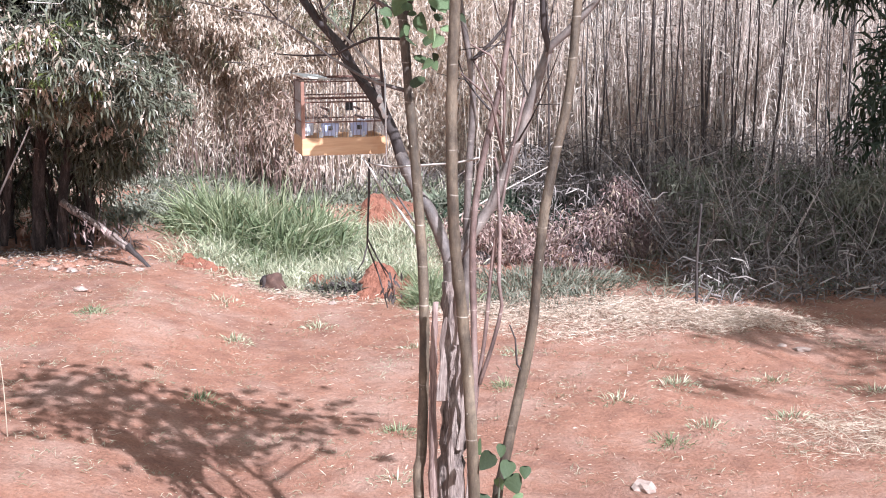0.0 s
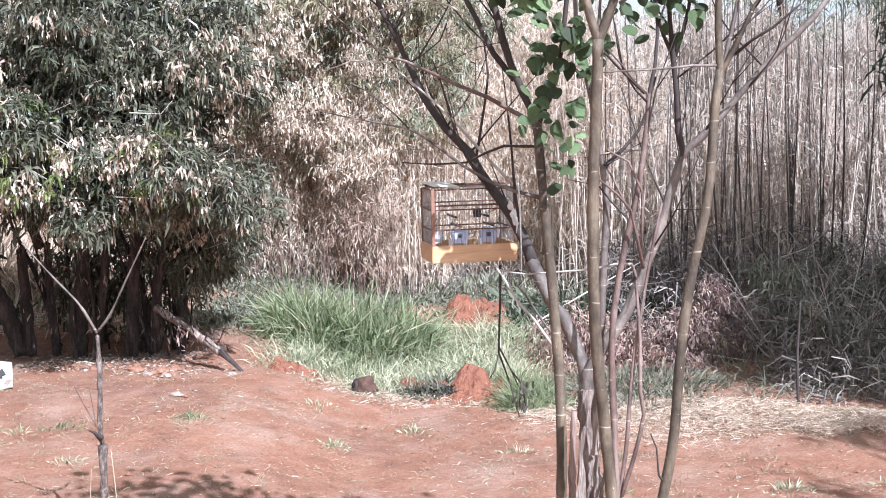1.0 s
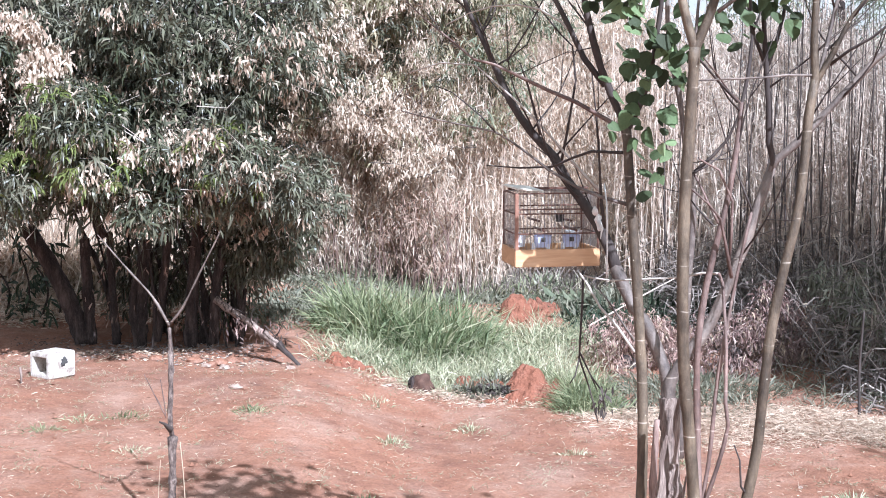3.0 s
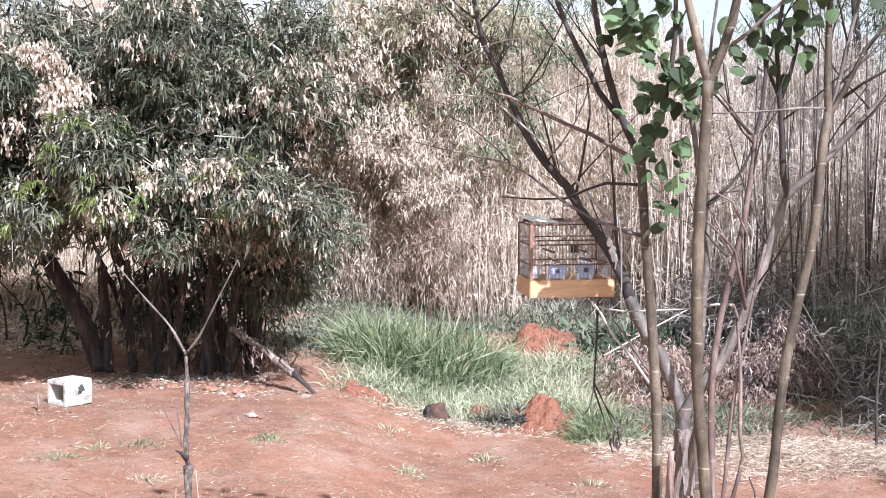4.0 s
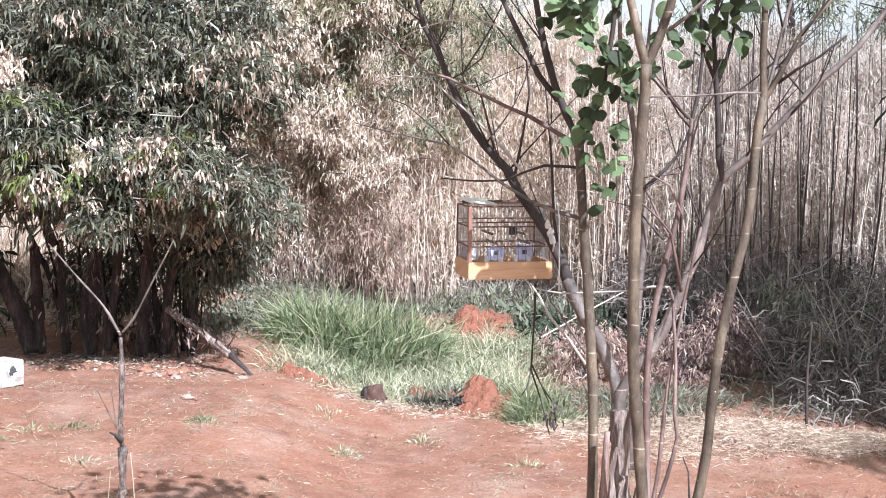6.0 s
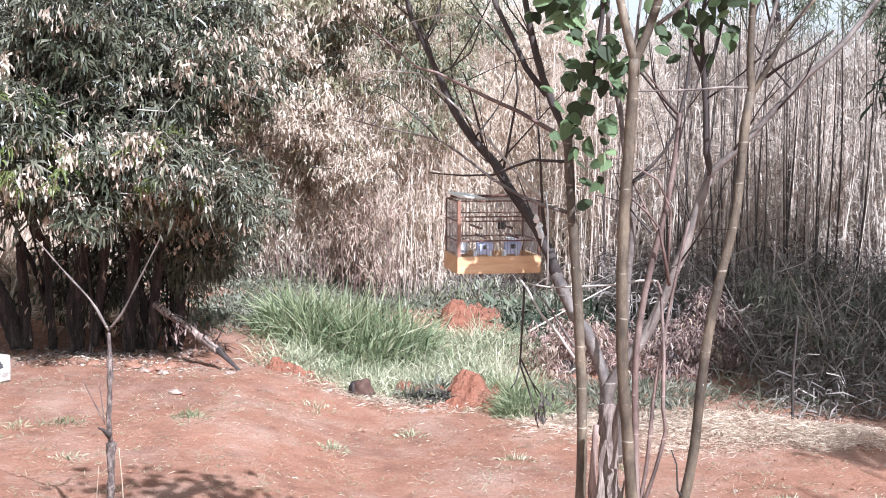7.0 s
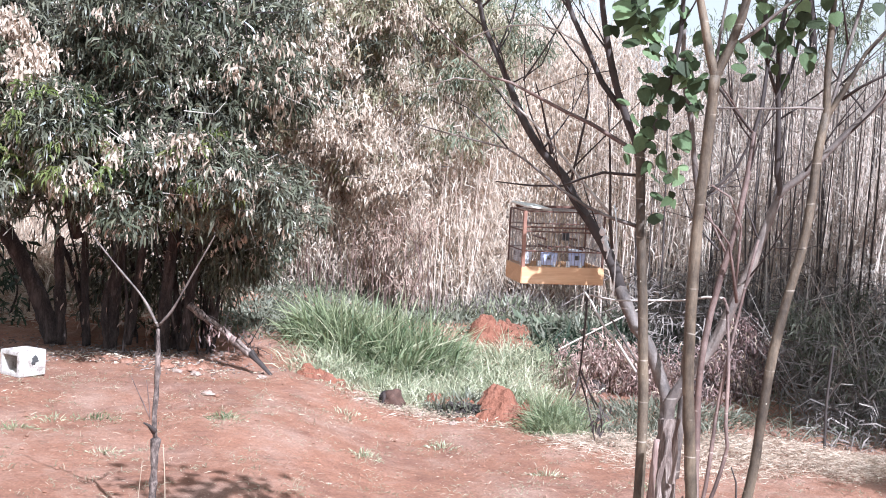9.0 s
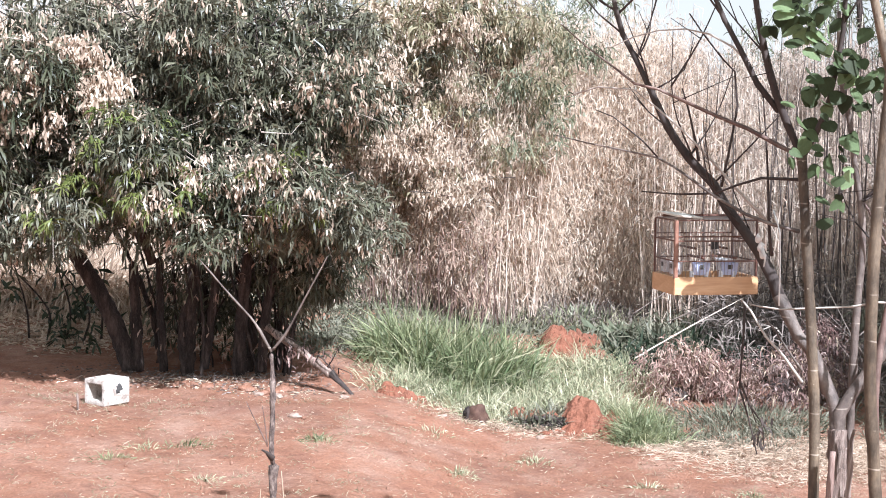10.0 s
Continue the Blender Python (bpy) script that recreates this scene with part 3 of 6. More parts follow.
limb("twig", tree, [(0.638, 3.34, 1.814), (0.546, 3.412, 1.817), (0.495, 3.484, 1.795), (0.44, 3.556, 1.766), (0.348, 3.628, 1.761), (0.242, 3.7, 1.767)], 0.005, 0.002, BARK_DARK, sides=6, step=0.06)
limb("twig", tree, [(0.587, 3.5, 1.688), (0.499, 3.529, 1.784), (0.431, 3.557, 1.866), (0.344, 3.586, 1.959), (0.265, 3.614, 2.031), (0.203, 3.643, 2.085), (0.095, 3.671, 2.094), (-0.005, 3.7, 2.064)], 0.005, 0.002, BARK_PALE, sides=6, step=0.06)
limb("twig", tree, [(0.495, 3.4, 2.153), (0.456, 3.433, 2.2), (0.395, 3.467, 2.24), (0.329, 3.5, 2.258), (0.253, 3.533, 2.256), (0.184, 3.567, 2.239), (0.114, 3.6, 2.207)], 0.0035, 0.0015, BARK_PALE, sides=6, step=0.06)
limb("twig", tree, [(0.593, 3.45, 1.584), (0.581, 3.442, 1.654), (0.571, 3.435, 1.808), (0.559, 3.428, 1.944), (0.545, 3.42, 2.062)], 0.005, 0.002, BARK_DARK, sides=6, step=0.06)
limb("twig", tree, [(0.826, 3, 2.189), (0.87, 2.988, 2.223), (0.91, 2.975, 2.263), (0.95, 2.963, 2.298), (1.018, 2.95, 2.361)], 0.006, 0.003, BARK_GREY, sides=6, step=0.06)
limb("twig", tree, [(0.77, 3.024, 2.055), (0.772, 3.02, 2.12), (0.78, 3.03, 2.21), (0.794, 3.04, 2.3), (0.806, 3.05, 2.405)], 0.005, 0.003, BARK_GREY, sides=6, step=0.06)
limb("twig", tree, [(0.781, 3.03, 2.073), (0.857, 3.115, 2.011), (0.928, 3.2, 1.958)], 0.003, 0.004, BARK_DARK, sides=6, step=0.06)
limb("twig", tree, [(0.859, 3.45, 1.75), (0.913, 3.438, 1.801), (0.954, 3.425, 1.851), (0.978, 3.412, 1.91), (1.002, 3.4, 2.008)], 0.006, 0.003, BARK_DARK, sides=6, step=0.06)
limb("twig", tree, [(0.932, 3.38, 1.583), (0.905, 3.403, 1.641), (0.868, 3.427, 1.726), (0.836, 3.45, 1.785)], 0.004, 0.003, BARK_RED, sides=6, step=0.06)
limb("twig", tree, [(1.044, 3.34, 2.058), (1.014, 3.332, 2.123), (0.99, 3.324, 2.184), (0.978, 3.316, 2.268), (0.977, 3.308, 2.363), (0.962, 3.3, 2.49)], 0.006, 0.003, BARK_DARK, sides=6, step=0.06)
limb("twig", tree, [(1.047, 3.34, 2.066), (1.075, 3.352, 2.14), (1.094, 3.364, 2.207), (1.108, 3.376, 2.273), (1.126, 3.388, 2.357), (1.159, 3.4, 2.473)], 0.006, 0.003, BARK_DARK, sides=6, step=0.06)
limb("twig", tree, [(1.146, 3.222, 1.995), (1.159, 3.22, 2.029), (1.181, 3.226, 2.117), (1.204, 3.232, 2.219), (1.227, 3.238, 2.307), (1.246, 3.244, 2.386), (1.273, 3.25, 2.512)], 0.007, 0.004, BARK_GREY, sides=6, step=0.06)
limb("twig", tree, [(1.143, 3.22, 2.031), (1.059, 3.178, 2.031), (0.985, 3.135, 2.023), (0.898, 3.092, 2.018), (0.79, 3.05, 2.013)], 0.004, 0.002, BARK_GREY, sides=6, step=0.06)
limb("twig", tree, [(1.187, 3.21, 2.06), (1.228, 3.173, 2.098), (1.273, 3.137, 2.127), (1.338, 3.1, 2.185)], 0.005, 0.003, BARK_DARK, sides=6, step=0.06)
limb("twig", tree, [(0.95, 3.248, 1.929), (0.952, 3.25, 1.955), (0.972, 3.26, 2.039), (0.982, 3.27, 2.135), (0.976, 3.28, 2.264), (0.97, 3.29, 2.361), (0.961, 3.3, 2.506)], 0.006, 0.003, BARK_DARK, sides=6, step=0.06)
limb("twig", tree, [(0.95, 3.248, 1.929), (0.949, 3.25, 1.955), (0.905, 3.2, 1.986), (0.857, 3.15, 2.035), (0.81, 3.1, 2.076)], 0.004, 0.002, BARK_RED, sides=6, step=0.06)
limb("twig", tree, [(0.921, 3.2, 1.462), (0.9, 3.188, 1.56), (0.881, 3.175, 1.633), (0.842, 3.162, 1.677), (0.792, 3.15, 1.719)], 0.005, 0.0025, BARK_RED, sides=6, step=0.06)
limb("twig", tree, [(0.919, 3.22, 1.492), (0.922, 3.215, 1.59), (0.922, 3.21, 1.679), (0.882, 3.205, 1.767), (0.824, 3.2, 1.799)], 0.0045, 0.0025, BARK_RED, sides=6, step=0.06)
limb("twig", tree, [(0.985, 3.214, 0.82), (0.96, 3.2, 0.855), (0.955, 3.2, 0.933), (0.938, 3.2, 0.977)], 0.004, 0.002, BARK_DARK, sides=6, step=0.06)
limb("twig", tree, [(0.679, 3.4, 1.212), (0.63, 3.425, 1.285), (0.581, 3.45, 1.341), (0.54, 3.475, 1.416), (0.517, 3.5, 1.448)], 0.005, 0.003, BARK_PALE, sides=6, step=0.06)
limb("twig", tree, [(0.679, 3.4, 1.246), (0.646, 3.417, 1.295), (0.605, 3.433, 1.361), (0.572, 3.45, 1.402)], 0.004, 0.002, BARK_GREY, sides=6, step=0.06)
limb("twig", tree, [(0.901, 3.27, 1.466), (0.858, 3.3, 1.464), (0.798, 3.33, 1.448), (0.704, 3.36, 1.439), (0.607, 3.39, 1.431), (0.551, 3.42, 1.436), (0.529, 3.45, 1.44)], 0.0042, 0.0025, BARK_PALE, sides=6, step=0.06)


def heart_mesh():
    """A heart-shaped leaf, folded a little along its midrib, one metre long."""
    out = [(0, 0), (0.22, -0.12), (0.44, 0.0), (0.5, 0.26), (0.38, 0.56), (0.18, 0.82), (0, 1.0)]
    v, f = [], []
    for k, (x, y) in enumerate(out):
        v.append((0, y + (0.0 if k else 0.08), -0.10 * y * y))
        v.append((x, y, 0.22 * x - 0.10 * y * y))
        v.append((-x, y, 0.22 * x - 0.10 * y * y))
    for k in range(len(out) - 1):
        a, b = 3 * k, 3 * k + 3
        f += [(a, a + 1, b + 1, b), (a, b, b + 2, a + 2)]
    return mesh_of("leaf", v, f, HEART, True)


HEART_MESH = heart_mesh()


def heart_leaf(x, y, z, size):
    ob = new("leaf", HEART_MESH)
    ob.parent = tree
    hang = pose(0, 0, 0, rng.uniform(-150, -75), rng.uniform(-30, 30), rng.uniform(-70, 70))
    base = Vector((x, y, z + size * 0.4)) - tree.location
    ob.matrix_local = Matrix.Translation(base) @ hang @ Matrix.Scale(size, 4)


for spot in ((0.544, 3.22, 2.259, 0.077), (0.625, 3.22, 2.085, 0.050), (0.731, 3.22, 1.91, 0.064), (0.679, 3.22, 1.854, 0.060), (0.769, 3.22, 2.006, 0.057), (0.717, 3.22, 2.025, 0.050), (0.674, 3.22, 1.958, 0.047), (0.672, 3.22, 1.686, 0.050), (0.737, 3.22, 1.806, 0.040), (0.594, 3.22, 2.322, 0.053), (0.748, 3.22, 2.14, 0.064), (0.843, 3.2, 2.256, 0.053), (0.923, 3.2, 2.217, 0.050), (0.955, 3.2, 2.186, 0.050), (1.03, 3.2, 2.318, 0.043), (1.094, 3.2, 2.256, 0.057), (1.078, 3.2, 2.162, 0.050)):
    heart_leaf(*spot)
    heart_leaf(spot[0] + rng.normal() * 0.04, spot[1] + rng.normal() * 0.05, spot[2] + rng.normal() * 0.04, spot[3] * rng.uniform(0.6, 1.0))
for spot in ((1.118, 3.2, 2.326, 0.043), (0.708, 3.22, 1.806, 0.043), (0.576, 3.22, 2.18, 0.057), (0.639, 3.22, 2.204, 0.060), (0.744, 3.22, 2.077, 0.057), (0.842, 3.2, 2.178, 0.043), (0.941, 3.2, 2.303, 0.040), (0.562, 3.22, 2.014, 0.043), (0.658, 3.22, 2.019, 0.040), (0.709, 3.22, 1.742, 0.037), (0.774, 3.22, 2.211, 0.050), (0.607, 3.22, 2.259, 0.050), (0.873, 3.2, 2.186, 0.040), (1.27, 3.2, 2.318, 0.040), (0.827, 3.2, 2.084, 0.040), (0.641, 3.22, 1.838, 0.043)):
    heart_leaf(*spot)
    heart_leaf(spot[0] + rng.normal() * 0.04, spot[1] + rng.normal() * 0.05, spot[2] + rng.normal() * 0.04, spot[3] * rng.uniform(0.6, 1.0))
for k in range(13):
    t = rng.random()
    heart_leaf(0.655 + 0.06 * t + rng.normal() * 0.035, 3.29 - 0.05 * t + rng.normal() * 0.05, 1.9 + 0.42 * t + rng.normal() * 0.02, rng.uniform(0.035, 0.06))
for k in range(16):
    heart_leaf(1.05 + rng.normal() * 0.06, 3.34 + rng.normal() * 0.05, 2.22 + rng.uniform(-0.05, 0.2), rng.uniform(0.035, 0.06))
for k in range(26):
    heart_leaf(0.71 + rng.normal() * 0.05, 3.2 + rng.normal() * 0.06, 2.12 + rng.normal() * 0.06, rng.uniform(0.035, 0.06))
for k in range(20):
    heart_leaf(0.62 + rng.normal() * 0.05, 3.3 + rng.normal() * 0.05, 2.28 + rng.normal() * 0.04, rng.uniform(0.035, 0.065))
for k in range(16):
    heart_leaf(1.0 + rng.normal() * 0.06, 3.33 + rng.normal() * 0.05, 2.2 + rng.normal() * 0.05, rng.uniform(0.03, 0.05))
# fine side twigs in the upper part
TWIG_ROOTS = [(0.53, 3.37, 2.18, -1), (0.58, 3.35, 2.03, -1), (0.42, 3.45, 2.3, -1), (0.27, 3.72, 2.08, -1), (0.22, 3.75, 2.18, 1), (0.4, 3.66, 1.86, -1), (0.72, 3.25, 2.25, 1), (0.83, 3.0, 2.26, 1), (1.03, 3.33, 2.15, -1), (1.05, 3.34, 2.0, 1), (1.14, 3.21, 2.15, 1), (1.18, 3.22, 2.1, 1), (1.24, 3.18, 2.19, 1), (1.2, 3.23, 2.22, -1), (1.13, 3.35, 1.83, 1), (1.25, 3.33, 1.96, 1), (0.98, 3.27, 2.14, 1), (0.95, 3.25, 1.93, -1), (0.85, 3.42, 1.75, 1), (0.94, 3.24, 1.82, 1)]
TWIG_ROOTS += [(0.9, 3.36, 1.6, -1), (1.02, 3.36, 1.63, -1), (1.3, 3.32, 2.03, -1), (0.318, 3.693, 1.973, -1), (0.456, 3.641, 1.793, 1), (0.542, 3.589, 1.652, -1), (0.224, 3.746, 2.185, 1), (0.49, 3.615, 1.726, -1), (0.382, 3.667, 1.874, 1), (0.183, 3.772, 2.269, -1), (0.6, 3.55, 1.55, -1), (0.3, 3.55, 2.09, 1), (0.269, 3.719, 2.083, 1), (0.98, 3.36, 1.5, 1), (1.05, 3.364, 1.707, 1)]
for x0, y0, z0, lean in TWIG_ROOTS:
    a = np.array([x0, y0, z0])
    way = unit(np.array([lean * rng.uniform(0.25, 0.8), rng.normal() * 0.35, rng.uniform(0.5, 1.0)]))
    h = rng.uniform(0.18, 0.42)
    mid = a + way * h * 0.5 + rng.normal(size=3) * 0.015
    limb("twig", tree, [a, mid, a + way * h + np.array([0, 0, 0.04])], 0.0035, 0.0012, BARK_DARK, sides=5, step=0.05)
    limb("twig", tree, [mid, mid + unit(way + rng.normal(size=3) * 0.6) * h * 0.5], 0.002, 0.001, BARK_DARK, sides=5, step=0.05)
# the leafy crown over the stems, which shades the yard
for x0, y0, z0 in ((0.5, 3.4, 2.75), (0.35, 3.55, 2.75), (0.72, 3.2, 2.65), (0.68, 3.0, 2.6), (0.87, 2.98, 2.6), (1.05, 3.3, 2.55), (1.16, 3.2, 2.68), (1.28, 3.25, 2.6), (0.97, 3.3, 2.5), (1.75, 3.35, 2.7), (1.6, 3.2, 2.6), (1.45, 3.2, 2.6)):
    ax, ay = x0 + rng.normal() * 0.1, y0 + rng.normal() * 0.1
    limb("twig", tree, [(x0, y0, z0 - 0.1), ((x0 + ax) / 2, (y0 + ay) / 2, z0 + 0.2), (ax, ay, z0 + 0.5)], 0.006, 0.002, BARK_DARK, sides=6, step=0.08)
    for k in range(46):
        heart_leaf(ax + rng.normal() * 0.22, ay + rng.normal() * 0.2, z0 + rng.uniform(0.05, 0.55), rng.uniform(0.05, 0.09))
# leaves added between the sun and the cage, to cast bands on its tray
turn = Matrix.Rotation(radians(9.3), 3, "Z")
for u, up, far, size in ((-0.07, 0.03, 0.55, 0.034), (-0.045, 0.02, 0.62, 0.034), (0.045, 0.03, 0.6, 0.024), (0.112, 0.03, 0.52, 0.034), (0.135, 0.02, 0.58, 0.03), (0.0, 0.035, 0.57, 0.026), (0.082, 0.04, 0.55, 0.03)):
    q = Vector((0.447, 3.70, 1.449)) + turn @ Vector((u, -0.1025, up)) + SUN * far
    heart_leaf(q.x, q.y, q.z - size * 0.4, size)
# a spray added above the view, which dapples the cage
limb("twig", tree, [(0.87, 2.98, 2.3), (1.0, 2.8, 2.55), (1.15, 2.6, 2.8)], 0.006, 0.002, BARK_DARK, sides=6, step=0.08)
for k in range(22):
    heart_leaf(1.12 + rng.normal() * 0.13, 2.6 + rng.normal() * 0.1, 2.75 + rng.normal() * 0.12, rng.uniform(0.03, 0.055))
limb("stub", tree, [(0.712, 3.235, -0.15), (0.709, 3.232, 0.6), (0.712, 3.23, 0.86), (0.72, 3.228, 1.045)], 0.02, 0.009, WOOD_SPLIT, "pale split stump of a broken stem", sides=7, rough=0.2, step=0.03, cap=0.1)
# loose slabs of bark on the old trunk
for x, y, z, h, w, turn in ((0.742, 3.262, 0.86, 0.26, 0.03, 10), (0.765, 3.258, 0.55, 0.32, 0.026, -14), (0.8, 3.262, 0.72, 0.3, 0.022, 20), (0.785, 3.275, 1.0, 0.2, 0.02, -6), (0.82, 3.27, 0.5, 0.24, 0.024, 30), (0.73, 3.27, 0.45, 0.2, 0.02, -30)):
    c = tube([(0, 0, -h / 2), (0.006, -0.006, -h / 6), (-0.004, -0.004, h / 5), (0.004, -0.012, h / 2)], w * 0.5, w * 0.22, step=0.03, sides=7, rough=0.3)
    v = c[0] * np.array([1, 0.4, 1])
    ob = piece("bark_slab", mesh_of("bark_slab", v, c[1], BARK_OLD), tree)
    ob.matrix_local = Matrix.Translation(Vector((x, y, z)) - tree.location) @ pose(0, 0, 0, 3, 2, turn)
# a fresh shoot at the foot
limb("shoot", tree, [(0.86, 3.14, -0.18), (0.88, 3.12, 0.25), (0.9, 3.1, 0.58)], 0.006, 0.003, WEED, sides=6)
for k in range(15):
    heart_leaf(0.895 + rng.normal() * 0.03, 3.1 + rng.normal() * 0.03, rng.uniform(0.4, 0.62), rng.uniform(0.035, 0.06))

# ---- bird cage ----
cage = thing("bird_cage", "small wooden bird cage with orange tray hanging in the tree", "bird cage")
cage.matrix_world = pose(0.447, 3.70, 1.449, 0, 0, 9.3)
CW, CD, CH = 0.276, 0.205, 0.232
box_part("tray_floor", (CW - 0.012, CD - 0.012, 0.008), (0, 0, 0.006), WOOD_TRAY, cage)
for sy in (-1, 1):
    box_part("tray_side", (CW, 0.009, 0.056), (0, sy * (CD / 2 - 0.0045), 0.028), WOOD_TRAY, cage, "varnished orange wood board")
for sx in (-1, 1):
    box_part("tray_end", (0.009, CD - 0.02, 0.056), (sx * (CW / 2 - 0.0045), 0, 0.028), WOOD_TRAY, cage)
    for sy in (-1, 1):
        wide = 0.011 if sx < 0 and sy < 0 else 0.006
        box_part("post", (wide, wide, CH - 0.05), (sx * (CW / 2 - 0.006), sy * (CD / 2 - 0.006), 0.05 + (CH - 0.05) / 2), WOOD_RED if sx < 0 and sy < 0 else WOOD_DARK, cage, bevel=0.001)
for z in (0.105, 0.168, 0.182, CH):
    for sy in (-1, 1):
        box_part("rail", (CW - 0.02, 0.005, 0.0045), (0, sy * (CD / 2 - 0.006), z), WOOD_DARK, cage, bevel=0.001)
    if z != 0.182:
        for sx in (-1, 1):
            box_part("rail", (0.005, CD - 0.02, 0.0045), (sx * (CW / 2 - 0.006), 0, z), WOOD_DARK, cage, bevel=0.001)


def wire_panel(name, ends):
    me = mesh_of(name, *joined([tube([a, b], 0.0009, 0.0009, step=0.2, sides=5, rough=0) for a, b in ends]), WIRE)
    ob = new(name, me)
    ob.parent = cage


for sy in (-1, 1):
    wire_panel("wire_bars", [((x, sy * (CD / 2 - 0.006), 0.045), (x, sy * (CD / 2 - 0.006), CH + 0.002)) for x in np.arange(-CW / 2 + 0.016, CW / 2 - 0.01, 0.0115)])
for sx in (-1, 1):
    wire_panel("wire_bars", [((sx * (CW / 2 - 0.006), y, 0.045), (sx * (CW / 2 - 0.006), y, CH + 0.002)) for y in np.arange(-CD / 2 + 0.016, CD / 2 - 0.01, 0.0115)])
wire_panel("roof_wires", [((x, -CD / 2 + 0.006, CH + 0.003), (x, CD / 2 - 0.006, CH + 0.003)) for x in np.arange(-CW / 2 + 0.016, CW / 2 - 0.01, 0.0115)])
box_part("roof_board", (0.09, 0.15, 0.006), (-CW / 2 + 0.045, -0.015, CH + 0.014), WOOD_PALE, cage, "pale board lying on the roof", turn=(3, 5, 6))
box_part("roof_bar", (CW - 0.01, 0.012, 0.008), (0.0, 0.03, CH + 0.01), WOOD_DARK, cage)
for z, y in ((0.115, -0.02), (0.14, 0.05)):
    wire = tube([(0, y - 0.085, z), (0, y + 0.06, z)], 0.004, 0.004, sides=8, rough=0.02)
    for x in (-0.045, 0.06):
        me = mesh_of("perch", wire[0] + np.array([x, 0, 0]), wire[1], WOOD_DARK, True)
        new("perch", me).parent = cage


def feeder(x, y, turn, body):
    """A half-round feeding cup hung behind the bars, with a flat lip and a dark hatch."""
    bm = bmesh.new()
    bmesh.ops.create_cone(bm, cap_ends=True, segments=20, radius1=0.024, radius2=0.029, depth=0.038)
    for v in bm.verts:
        v.co.y = max(v.co.y, -0.006)
    top = [q for q in bm.faces if q.normal.z > 0.9]
    bmesh.ops.inset_region(bm, faces=top, thickness=0.003)
    for q in top:
        for v in q.verts:
            v.co.z -= 0.026
    me = bpy.data.meshes.new("feeder_cup")
    bm.to_mesh(me)
    bm.free()
    me.materials.append(body)
    cup = new("feeder_cup", me)
    cup.parent = cage
    cup.matrix_local = pose(x, y, 0.08, 0, 0, turn)
    box_part("hatch", (0.014, 0.003, 0.014), (0, -0.009, 0.006), STAIN, cup, "dark square opening", 0.0006)


feeder(-0.045, -CD / 2 + 0.018, 0, CUP_BLUE)
feeder(0.048, -CD / 2 + 0.018, 0, CUP_BLUE)
feeder(-CW / 2 + 0.02, -0.04, -90, CUP_WHITE)
feeder(-CW / 2 + 0.02, 0.04, -90, CUP_WHITE)
feeder(0.1, CD / 2 - 0.018, 180, CUP_WHITE)
for x in (-0.075, -0.028, 0.02, 0.062):
    box_part("peg", (0.011, 0.012, 0.024), (x, -CD / 2 + 0.017, 0.062), CUP_WHITE, cage, "white plastic peg", 0.002)
box_part("mirror", (0.026, 0.004, 0.026), (0.03, -0.01, 0.148), STAIN, cage, "small dark framed square hanging inside", 0.001)
hook_pts = [(0.0, 0.03, CH + 0.01), (0.0, 0.02, CH + 0.06), (0.012, -0.03, CH + 0.115), (0.03, -0.055, CH + 0.13), (0.045, -0.06, CH + 0.11)]
new("hook", mesh_of("hook", *tube(hook_pts, 0.0022, 0.0022, step=0.01, sides=6, rough=0), WIRE, True)).parent = cage

cord = thing("cord", "thin white cord hanging straight down from a twig", "cord", (0.584, 3.33, 1.6))
limb("strand", cord, [(0.586, 3.42, 1.72), (0.584, 3.34, 1.66), (0.584, 3.33, 1.595), (0.585, 3.33, 1.52), (0.584, 3.33, 1.449)], 0.0022, 0.0022, CORD, sides=6, rough=0.05)
rag = thing("cloth_strip", "scrap of white cloth knotted round the dark branch", "cloth", (0.58, 3.53, 1.6))
for k, (x, z) in enumerate(((0.572, 1.628), (0.582, 1.603), (0.588, 1.58))):
    ob = new("knot", lump("knot", (0.010, 0.010, 0.014), CORD, k + 2, 0.5, 2, 0.9))
    ob.parent = rag
    ob.location = Vector((x, 3.535, z)) - rag.location
limb("tail", rag, [(0.585, 3.53, 1.6), (0.592, 3.52, 1.57), (0.588, 3.52, 1.545)], 0.006, 0.002, CORD, sides=6, rough=0.4)

vine = thing("hanging_vine", "dark dead vine hanging from the branch under the cage", "vine", (0.537, 3.53, 1.444))
limb("stem", vine, [(0.537, 3.53, 1.444), (0.535, 3.53, 1.347), (0.53, 3.53, 1.257), (0.526, 3.53, 1.168)], 0.004, 0.003, BARK_DARK)
limb("tendril", vine, [(0.526, 3.53, 1.168), (0.512, 3.515, 1.117), (0.494, 3.5, 1.094)], 0.003, 0.0015, BARK_DARK)
limb("tendril", vine, [(0.528, 3.53, 1.186), (0.564, 3.545, 1.111), (0.589, 3.56, 1.054)], 0.003, 0.0015, BARK_DARK)
limb("tendril", vine, [(0.564, 3.545, 1.11), (0.6, 3.54, 1.06), (0.61, 3.54, 0.98)], 0.003, 0.0015, BARK_DARK, sides=6)
limb("tendril", vine, [(0.526, 3.53, 1.168), (0.56, 3.54, 1.07), (0.588, 3.54, 0.96)], 0.003, 0.002, BARK_DARK, sides=6)
q = np.array([(0.597, 3.54, 1.03)]) + rng.normal(size=(26, 3)) * np.array([0.012, 0.012, 0.03])
piece("withered_leaves", blade_mesh("withered_leaves", [blades(q, rng.normal(size=(26, 3)) * 0.5 + np.array([0, 0, -1]), 0.03, 0.009, 0.2)], BARK_DARK), vine)

